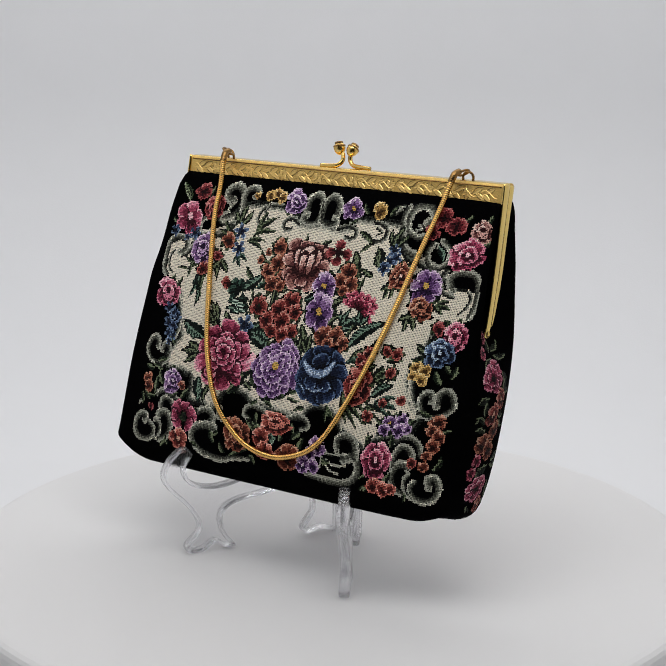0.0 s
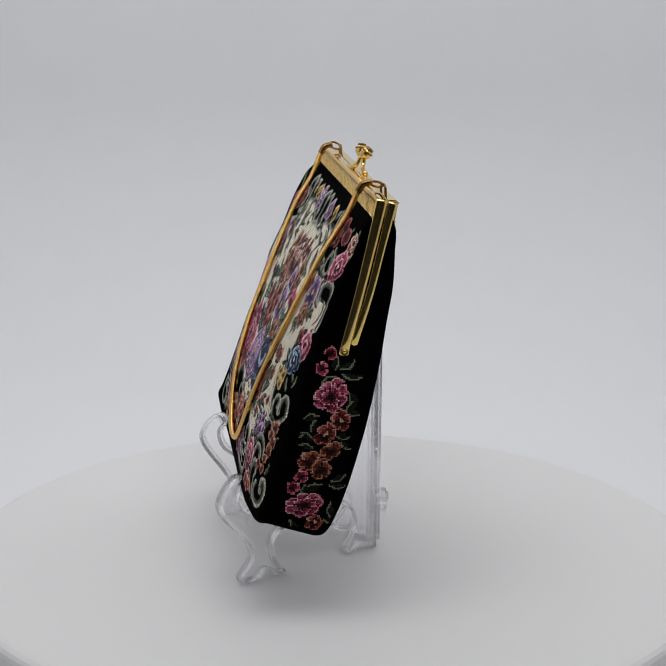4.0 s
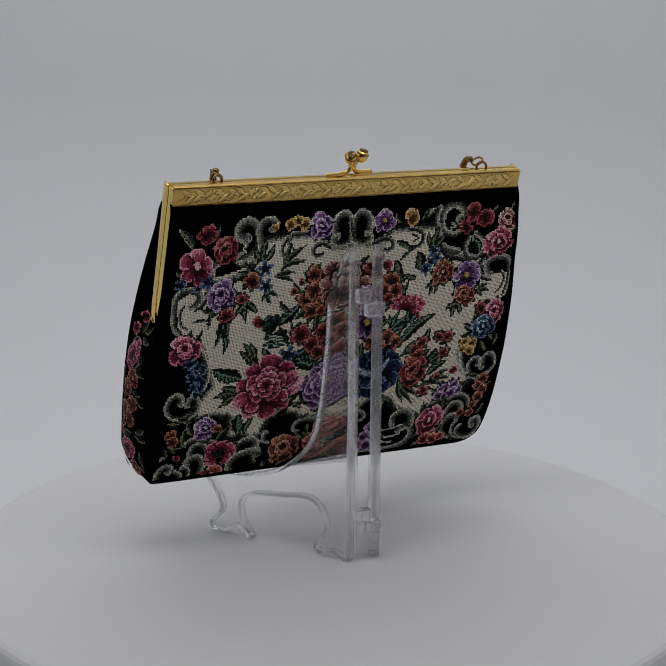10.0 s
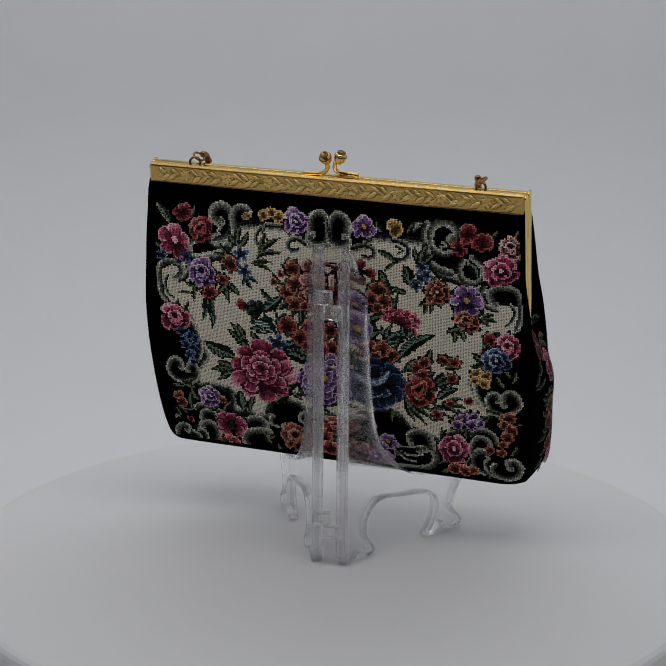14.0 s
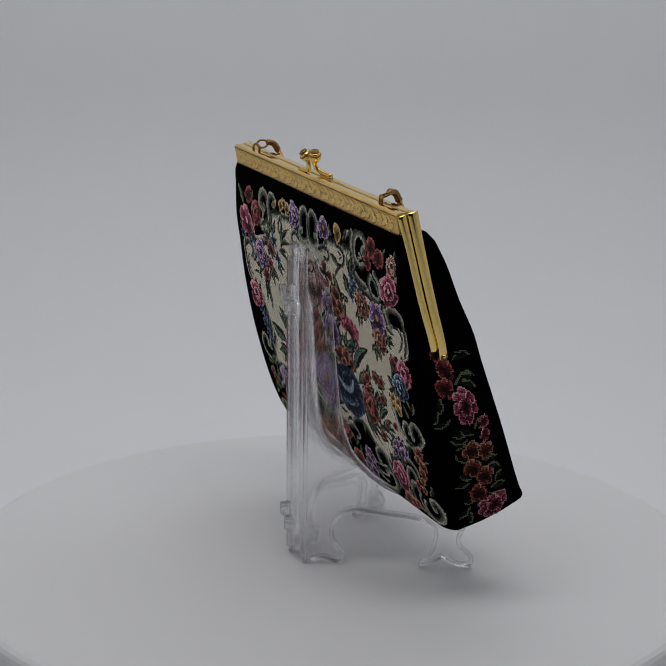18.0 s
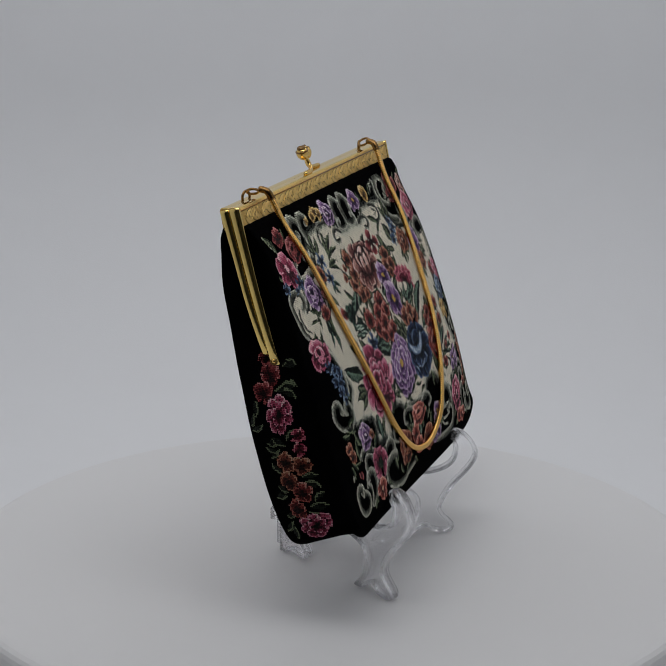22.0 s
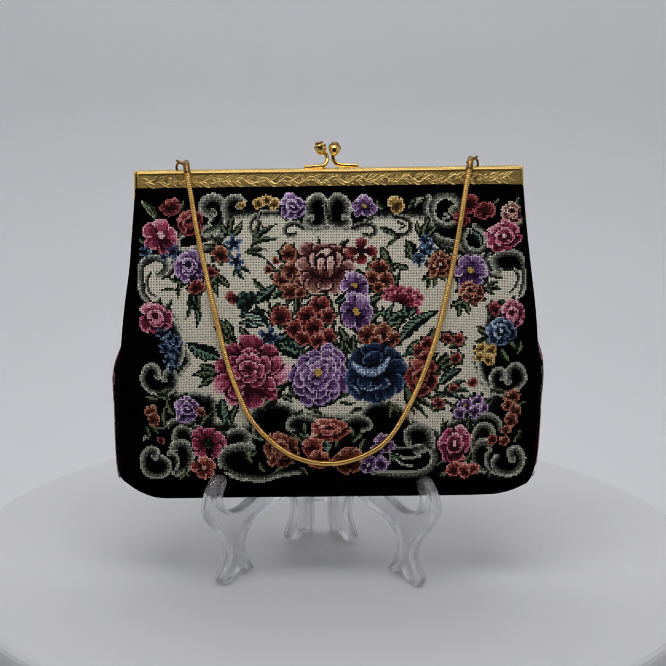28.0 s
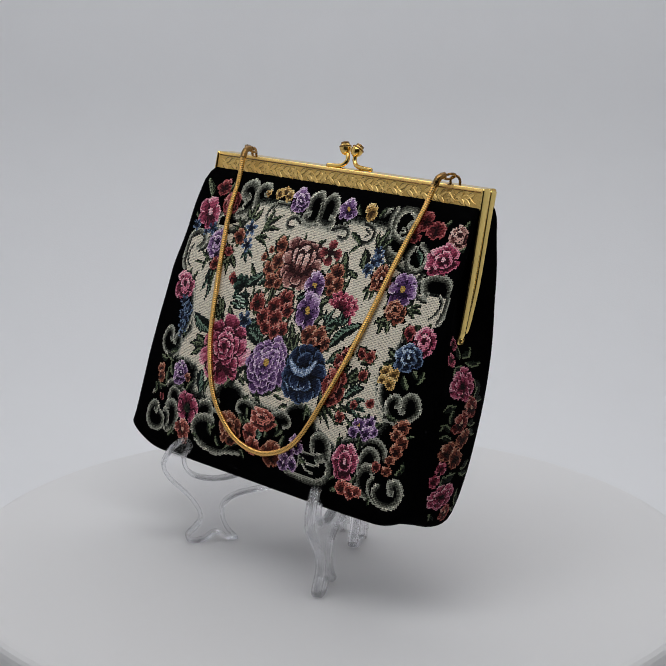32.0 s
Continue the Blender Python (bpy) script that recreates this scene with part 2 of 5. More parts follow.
STAND = easel()

# ---------------------------------------------------------------- the bag: its body, in millimetres
front_line = knots([-4, 0, 6, 17, 40, 64, 90, 110, 125, 138, 145, 147.6, 149.6], [-48.5, -50.3, -51.5, -50.5, -46.5, -39.5, -29, -19.5, -12, -5, -1.0, 1.8, 6.4])
back_line = knots([-4, 0, 8, 50, 75, 102, 118, 135, 145, 147.6, 149.6], [-17, -15, -11.5, 1.5, 7, 11.7, 14.6, 15.6, 15.7, 14.8, 12.8])
half_width = knots([-4, 0, 8, 20, 45, 64, 80, 95, 110, 130, 152], [96.8, 98.8, 100.8, 102.2, 103.6, 104.0, 103.6, 102.3, 100.5, 98.9, 97.6])
gusset_bulge = knots([-4, 8, 40, 66, 78, 88, 100, 152], [1.0, 2.6, 3.4, 3.0, -1.5, -6.0, -6.8, -3.6])


def lean(z):
    return -2.2 * np.clip(1 - np.asarray(z) / 110, 0, 1)


right_edge = knots([-4, 9, 25, 49, 77, 93, 114, 138, 150], [4.0, 5.0, 8.0, 9.5, 9.0, 7.2, 4.7, 4.0, 1.0])
left_edge = knots([-4, 15, 28, 47, 70, 87, 99, 116, 136, 150], [-1.5, -1.5, 1.5, 4.0, 5.0, 4.0, 2.0, 1.3, -0.8, 0.0])


def front_y(x, z):
    """The front; towards one end it turns back further than towards the other."""
    d = (x - lean(z)) / half_width(z)
    return front_line(z) + right_edge(z) * np.clip((d - 0.50) / 0.50, 0, 1) ** 2 + left_edge(z) * np.clip((-d - 0.50) / 0.50, 0, 1) ** 2


def back_y(x, z):
    d = (x - lean(z)) / half_width(z)
    return back_line(z) - 3.5 * np.clip((125 - z) / 50, 0, 1) * np.clip((-d - 0.88) / 0.12, 0, 1) ** 2 - 0.5 * np.clip((d - 0.9) / 0.1, 0, 1) ** 2


def on_front(u, v, h):
    """Place on the front, h proud of it, for a place in the pattern."""
    p, q = (u - 780) / 500, (v - 790) / 350
    x = 0.52 + 105.456 * p - 0.662 * q - 1.14 * p * q - 0.186 * q * q
    z = 80.77 - 1.169 * p - 69.296 * q + 0.135 * p * q - 1.74 * q * q
    s = (front_line(z + 1) - front_line(z - 1)) / 2
    k = h / np.sqrt(1 + s * s)
    return np.stack([x, front_y(x, z) - k, z + s * k], -1) / 1000


def on_back(u, v, h):
    p, q = (u - 780) / 500, (v - 790) / 350
    x = -1.48 - 106.442 * p - 0.276 * q - 0.469 * p * q - 0.34 * q * q
    z = 67.55 + 2.514 * p - 73.9 * q + 1.827 * p * q + 1.542 * q * q
    z = np.maximum(z, -1.5)
    s = (back_line(z + 1) - back_line(z - 1)) / 2
    k = h / np.sqrt(1 + s * s)
    return np.stack([x, back_y(x, z) + k, z - s * k], -1) / 1000


def tuck(sign, z):
    return (0.3 if sign < 0 else 0.0) * np.exp(-((np.asarray(z, float) - 75) / 45) ** 2)


def gusset_x(sign, y, z):
    """The side: one end is narrower along the front seam than along the back seam."""
    edge = lean(z) + sign * half_width(z)
    a, b = front_y(edge, z), back_y(edge, z)
    s = np.clip((y - a) / (b - a), 0, 1)
    swell = gusset_bulge(z) + (1.6 if sign < 0 else 0.2) * np.clip((82 - z) / 24, 0, 1)
    return edge + tuck(sign, z) * (1 - s) + sign * swell * np.sin(math.pi * s)


def on_gusset(sign):
    def place(y, v, h):
        z = -v
        return np.stack([gusset_x(sign, y, z) + sign * h, y + 0 * z, z], -1) / 1000
    return place


bag = new("evening_bag")
tagged(bag, "vintage black evening bag with petit point flower panels and gold frame", "handbag")


def body():
    """The velvet body, lofted from sections; its bottom is rounded and its lower corners are lifted."""
    bm = bmesh.new()
    rows = []
    heights = [149.2, 148.4] + list(np.linspace(147.4, 8, 35)) + [4, 1, -1.0, -2.1, -2.8, -3.1]
    inset = [0] * 37 + [0.0, 0.3, 1.0, 2.0, 3.6, 6.0]
    for z, c in zip(heights, inset):
        w, mid = float(half_width(z)), float(lean(z))
        t = np.linspace(-1, 1, 49)
        xs = mid + w * np.sin(t * math.pi / 2) * 0.35 + w * t * 0.65
        fr = [(x + float(tuck(-1, z)) * max(0, -q) ** 2, float(front_y(x, z))) for x, q in zip(xs, t)]
        bk = [(x, float(back_y(x, z))) for x in xs[::-1]]
        right = [(float(gusset_x(1, y, z)), y) for y in np.linspace(fr[-1][1], bk[0][1], 13)[1:-1]]
        left = [(float(gusset_x(-1, y, z)), y) for y in np.linspace(bk[-1][1], fr[0][1], 13)[1:-1]]
        row = []
        ring = fr + right + bk + left
        cy = sum(p[1] for p in ring) / len(ring)
        near, far = min(p[1] for p in ring), max(p[1] for p in ring)
        for x, y in ring:
            d = abs(x - mid) / w
            ahead = min(1, max(0, (far - y) / (far - near)))
            corner = min(1, max(0, (d - 0.84) / 0.16)) ** 2
            reach = 10 + 9 * corner
            up = ahead * (4.4 + (8.5 if x < mid else 5) * corner)
            lift = up * max(0, reach - z) / (reach + 3.1)
            wob = 0.12 * noise.noise((x * 0.05, y * 0.08, z * 0.05))
            x2 = mid + (x - mid) * (1 - c / w * (1 if d > 0.6 else d / 0.6))
            y2 = cy + (y - cy) * (1 - min(0.9, c / 17)) + (wob if z < 146 else 0)
            row.append(bm.verts.new((x2 / 1000, y2 / 1000, (z + lift) / 1000)))
        rows.append(row)
    n = len(rows[0])
    for a, b in zip(rows, rows[1:]):
        for k in range(n):
            bm.faces.new((a[k], b[k], b[(k + 1) % n], a[(k + 1) % n]))
    last = rows[-1]
    for k in range(48):
        a, b = last[k], last[k + 1]
        c, d = last[60 + 48 - k - 1], last[60 + 48 - k]
        bm.faces.new((a, d, c, b))
    bm.faces.new([last[48], *last[49:60], last[60]][::-1])
    bm.faces.new([last[108], *last[109:120], last[0]][::-1])
    bmesh.ops.recalc_face_normals(bm, faces=bm.faces)
    return part("body", bm, VELVET, bag, "black velvet body with folded side gussets", smooth=True)


BODY = body()


def frame_bars():
    """The gold frame: a front and a back bar with an engraved vine, their lips, the four side arms and the rivets."""
    for name, sec, lip in (("front_bar", [(4.9, 147.8), (6.7, 156.3), (7.5, 157.1), (11.4, 157.1), (11.4, 150), (8, 147.8)], -1),
                           ("back_bar", [(15.0, 146.6), (16.7, 155.8), (16.0, 156.6), (11.7, 156.6), (11.7, 150), (12.5, 146.6)], 1)):
        bm = bmesh.new()
        prism(bm, [(y / 1000, z / 1000) for y, z in sec], "x", -0.0974, 0.0968, bevel=0.00045)
        bar = part(name, bm, RELIEF, bag, "engraved gold bar with a leaf vine", smooth=False)
        (y0, z0), (y1, z1) = sec[0], sec[1]
        bm = bmesh.new()
        for f in (0.03, 0.95):
            y, z = (y0 + (y1 - y0) * f) / 1000 + lip * 0.00005, (z0 + (z1 - z0) * f) / 1000
            tube(bm, [(-0.0962, y, z), (0, y, z), (0.0962, y, z)], 0.00034, 8)
        part("lip", bm, TARNISH, bar, smooth=True)
        bm = bmesh.new()
        near, far, up = (0.0077, 0.0113, 0.1571) if lip < 0 else (0.0118, 0.0157, 0.1566)
        mid = (near + far) / 2
        prism(bm, [(near, up - 0.00005), (near + 0.0003, up + 0.00025), (mid, up + 0.00035), (far - 0.0003, up + 0.00025), (far, up - 0.00005)], "x", -0.0972, 0.0966, bevel=0.0001)
        part("top_strip", bm, GOLDPALE, bar, "polished top edge")
        bm, under = bmesh.new(), bmesh.new()
        rnd = random.Random(5)

        def at(x, f, h):
            f = min(0.9, max(0.09, f))
            return Vector((x / 1000, (y0 + (y1 - y0) * f + lip * h) / 1000, (z0 + (z1 - z0) * f) / 1000))

        def relief_leaf(x, f, dx, df, w):
            """A raised leaf with a groove along its middle, and the dark patina in the crevice round it."""
            side = Vector((-df * 8, dx)).normalized()
            for target, wide, rise in ((under, w + 0.26, 0), (bm, w, 1)):
                prev = None
                for s in np.linspace(0, 1, 7):
                    cx, cf, k = x + dx * s, f + df * s, wide * math.sin(math.pi * min(1, s * 0.88 + 0.10)) + 0.02
                    row = [target.verts.new(at(cx + side.x * k * q, cf + side.y * k * q / 8, h * rise + 0.045 - 0.085 * rise))
                           for q, h in ((-1, 0), (-0.62, 0.36), (0, 0.20), (0.62, 0.36), (1, 0))]
                    if prev:
                        for j in range(4):
                            target.faces.new((prev[j], prev[j + 1], row[j + 1], row[j]))
                    prev = row

        wave = [at(x, 0.5 + 0.20 * math.sin(x * 0.52), 0.10) for x in np.linspace(-94, 94, 150)]
        tube(bm, wave, 0.00030, 6)
        x = -93
        k = 0
        while x < 87:
            up = 1 if k % 2 else -1
            relief_leaf(x, 0.48, 4.6 + rnd.random(), 0.36 * up, 1.30)
            relief_leaf(x + 1.6, 0.52, 4.2 + rnd.random(), -0.34 * up, 1.15)
            x += 5.4
            if k % 3 == 1:
                for j in range(6):
                    an = j * math.tau / 6 + 0.3
                    relief_leaf(x + 3.0 + 0.5 * math.cos(an), 0.5 + 0.05 * math.sin(an), 2.7 * math.cos(an), 0.34 * math.sin(an), 1.15)
                x += 6.2
            k += 1
        for mesh, title, mat in ((under, "patina", PATINA), (bm, "engraving", VINE)):
            bmesh.ops.recalc_face_normals(mesh, faces=mesh.faces)
            part(title, mesh, mat, bar, smooth=False, kind="stuff")
    for sign in (-1, 1):
        shift = 2.2 if sign < 0 else 0.0
        base = 96.5 if sign < 0 else 95.7
        for name, line, wide, rise in (("front_arm", ((9.1, 157.2), (4.5, 137), (-1.2, 113), (-5.8, 95.5), (-7.3, 89), (-8.0, 85.4)), 2.7, 0.5),
                                       ("back_arm", ((14.2, 155.8), (9.5, 137), (3.9, 114), (-1.2, 97), (-3.4, 90.0)), 2.3, 0.0)):
            mid = spline(line, steps=9)
            mid[:, 0] -= shift * (157 - mid[:, 1]) / 69
            n = len(mid)
            tang = np.gradient(mid, axis=0)
            tang /= np.linalg.norm(tang, axis=1)[:, None]
            bm, rings = bmesh.new(), []
            for k in range(n):
                f = k / (n - 1)
                w = wide * (1 - 0.14 * math.sin(math.pi * f)) * math.sqrt(max(0.02, 1 - max(0, (f - 0.955) / 0.045) ** 2))
                side = (-tang[k][1], tang[k][0])
                bow = base + rise - 0.2 + 0.7 * f + 1.0 * (1 - max(0, (f - 0.5) / 0.5) ** 2) - 1.0 * max(0, f - 0.5)
                ring = []
                for q, x in ((-1, 0), (-0.98, 0.6), (-0.8, 0.95), (-0.4, 1.2), (0, 1.3), (0.4, 1.2), (0.8, 0.95), (0.98, 0.6), (1, 0), (0, -0.1)):
                    ring.append(bm.verts.new((sign * (bow + x) / 1000, (mid[k][0] + side[0] * w * q) / 1000, (mid[k][1] + side[1] * w * q) / 1000)))
                rings.append(ring)
            for r, t in zip(rings, rings[1:]):
                for j in range(10):
                    bm.faces.new((r[j], r[(j + 1) % 10], t[(j + 1) % 10], t[j]))
            bm.faces.new(rings[0])
            bm.faces.new(rings[-1])
            bmesh.ops.recalc_face_normals(bm, faces=bm.faces)
            part(name, bm, GOLDPALE, bag, "polished rounded gold side arm", smooth=True)
        at = (sign * (base + 1.9) / 1000, (-7.6 - shift) / 1000, 0.0877)
        bm = bmesh.new()
        lathe(bm, [(0.0019, -0.0006), (0.0019, 0.0003), (0.0015, 0.0006), (0.0013, 0.0003)], at, (sign, 0, 0), 18)
        eyelet = part("eyelet", bm, PATINA, bag, smooth=True)
        bm = bmesh.new()
        lathe(bm, [(0.0012, -0.0002), (0.0012, 0.0005), (0.0009, 0.0009), (0.0004, 0.0011)], at, (sign, 0, 0), 14)
        part("rivet", bm, GOLD, eyelet, smooth=True)


frame_bars()


def clasp():
    """Kiss-lock: two bent stems, each with an egg-shaped knob that ends in a ringed cap."""
    for line, at, tip in ((((-12.5, 9.4, 158.0), (-6, 9.8, 158.2), (-2.6, 10.6, 158.8), (-0.9, 12.4, 161), (-1.8, 13.8, 164.5)), (-4.2, 14.4, 166.2), (-0.25, 0.15, 1)),
                          (((15.0, 13.8, 157.6), (9, 13.9, 157.9), (4.4, 14.0, 158.6), (2.2, 14.6, 161), (2.2, 15.2, 164.0)), (2.7, 15.4, 165.6), (0.15, 0.75, 0.85))):
        arm_bm = bmesh.new()
        path = spline([tuple(c / 1000 for c in p) for p in line], steps=6)
        tube(arm_bm, path, [0.00115] * len(path), 10)
        arm = part("clasp_arm", arm_bm, GOLD, bag, smooth=True)
        d = Vector(tip).normalized()
        start = Vector(at) / 1000 - d * 0.0030
        bm = bmesh.new()
        lathe(bm, [(0.0006, 0), (0.0018, 0.0007), (0.0027, 0.0020), (0.0031, 0.0034), (0.0030, 0.0045), (0.0024, 0.0056), (0.0018, 0.0060)], start, d, 20)
        knob = part("knob", bm, GOLD, arm, smooth=True)
        bm = bmesh.new()
        lathe(bm, [(0.0031, 0.0042), (0.0033, 0.0046), (0.0031, 0.0050)], start, d, 20)
        lathe(bm, [(0.0019, 0.0056), (0.0022, 0.0060), (0.0021, 0.0068), (0.0014, 0.0070), (0.0012, 0.0066)], start, d, 20)
        part("cap", bm, TARNISH, knob, smooth=True)


clasp()


def chain():
    """Snake chain with its end caps, jump rings and the two fixed loops."""
    def off(x, z, gap):
        return (x / 1000, (float(front_y(x, z)) - gap) / 1000, z / 1000)
    drop = ((-65.0, 126), (-54.0, 81.3), (-47.0, 59), (-37.2, 40.0), (-20.0, 25.2), (-1.1, 20.6), (16.5, 24.6), (29.4, 34.0), (41.5, 54), (51.0, 76.3), (58.0, 100), (63.8, 124.6))
    line = [(-0.0722, 0.0084, 0.1615), (-0.0718, 0.0044, 0.1606), (-0.0710, 0.0012, 0.1552), (-0.0690, -0.0034, 0.1445)]
    line += [off(x, z, 1.9 + 2.0 * max(0, (z - 90) / 60)) for x, z in drop]
    line += [(0.0680, -0.0034, 0.1445), (0.0702, 0.0012, 0.1552), (0.0712, 0.0044, 0.1606), (0.0716, 0.0084, 0.1615)]
    path = spline(line, steps=40)
    step = np.linalg.norm(np.diff(path, axis=0), axis=1)
    dist = np.concatenate([[0], np.cumsum(step)])
    total = dist[-1]
    s = np.arange(0.004, total - 0.004, 0.00021)
    pts = np.stack([np.interp(s, dist, path[:, k]) for k in range(3)], 1)
    rad = [(0.00116, 0.00140, 0.00150, 0.00150, 0.00140)[k % 5] for k in range(len(s))]
    bm = bmesh.new()
    tube(bm, pts, rad, 12)
    cord = part("snake_chain", bm, CHAIN, bag, "gold snake chain hanging in a loop", smooth=True)
    for sign, end, inner in ((-1, 0, 0.0085), (1, total, total - 0.0085)):
        a = np.array([np.interp(end, dist, path[:, k]) for k in range(3)])
        b = np.array([np.interp(inner, dist, path[:, k]) for k in range(3)])
        m = np.array([np.interp((end + inner) / 2, dist, path[:, k]) for k in range(3)])
        bm = bmesh.new()
        tube(bm, spline([a, m, b], steps=5), [0.0011] + [0.0016] * 4 + [0.0017] * 5 + [0.0019], 12)
        part("end_cap", bm, TARNISH, cord, smooth=True)
        bm = bmesh.new()
        cx = -0.0746 if sign < 0 else 0.0724
        turn = [k * math.tau / 28 for k in range(28)]
        tube(bm, [(cx + 0.0026 * math.sin(t), 0.0104 + 0.0029 * math.cos(t), 0.1606 + 0.0015 * math.sin(t) * sign - 0.0007 * math.cos(t)) for t in turn], 0.00060, 8, closed=True)
        part("jump_ring", bm, TARNISH, cord, smooth=True)
        bm = bmesh.new()
        tube(bm, [(cx + sign * 0.0008 + 0.0025 * math.cos(t), 0.0134 + 0.0007 * math.cos(t) * sign, 0.1580 + 0.0027 * math.sin(t)) for t in turn], 0.00065, 8, closed=True)
        part("chain_loop", bm, TARNISH, bag, smooth=True)


chain()

# ---------------------------------------------------------------- embroidery: wool colours, dark to light
def shades(*rgb, deep=(0.46, 0.68, 0.90, 1.06, 1.12), pure=0.87):
    """Dyed wool, dark to light: linear colours, deepened and a little greyed."""
    c = np.array([lin(*k) for k in rgb]) * np.resize(deep, (len(rgb), 1))
    return c * pure + c.mean(1, keepdims=True) * (1 - pure)


PINK = shades((78, 12, 36), (140, 30, 66), (188, 62, 100), (224, 128, 154), (242, 188, 196))
CRIMSON = shades((66, 8, 26), (120, 20, 48), (172, 44, 78), (212, 98, 120), (234, 158, 164))
RUST = shades((52, 18, 14), (104, 42, 28), (148, 68, 46), (196, 120, 88), (226, 172, 140))
BRICK = shades((52, 10, 12), (104, 26, 24), (150, 48, 42), (196, 98, 84), (224, 156, 138))
MAROON = shades((44, 8, 14), (88, 18, 26), (130, 36, 42), (172, 74, 74), (204, 128, 124))
DUSTY = shades((66, 24, 26), (118, 58, 56), (168, 108, 98), (214, 164, 150), (236, 206, 192))
PURPLE = shades((50, 24, 68), (98, 56, 118), (142, 98, 158), (192, 158, 198), (226, 206, 224))
BLUE = shades((14, 19, 38), (28, 41, 68), (50, 71, 108), (102, 128, 160), (186, 204, 220))
NAVY = shades((8, 12, 28), (16, 27, 52), (30, 47, 80), (72, 98, 136), (150, 174, 204))
OCHRE = shades((92, 60, 18), (150, 106, 40), (198, 150, 64), (228, 190, 106), (244, 220, 156))
GREEN = shades((11, 20, 13), (28, 42, 26), (62, 78, 50), (114, 126, 92), (182, 192, 162))
TEAL = shades((9, 24, 20), (22, 46, 38), (52, 84, 70), (112, 142, 120), (182, 202, 182))
GREY = shades((17, 18, 15), (46, 47, 40), (88, 90, 78), (146, 147, 132), (212, 212, 194), deep=1.35)
FADE = shades((10, 12, 10), (40, 44, 38), (88, 92, 82), (150, 150, 136), (205, 202, 184), (232, 227, 208), deep=0.95, pure=1.0)
CORAL = shades((70, 18, 16), (128, 42, 34), (178, 76, 62), (216, 124, 104), (240, 182, 162))
CREAM = shades((216, 207, 186), (231, 223, 203), (240, 233, 216), deep=1.0, pure=1.0)
YELLOW = shades((190, 130, 30), (226, 176, 60), (240, 204, 90), deep=0.8)
BRICK, RUST = BRICK * 0.86, RUST * 0.88


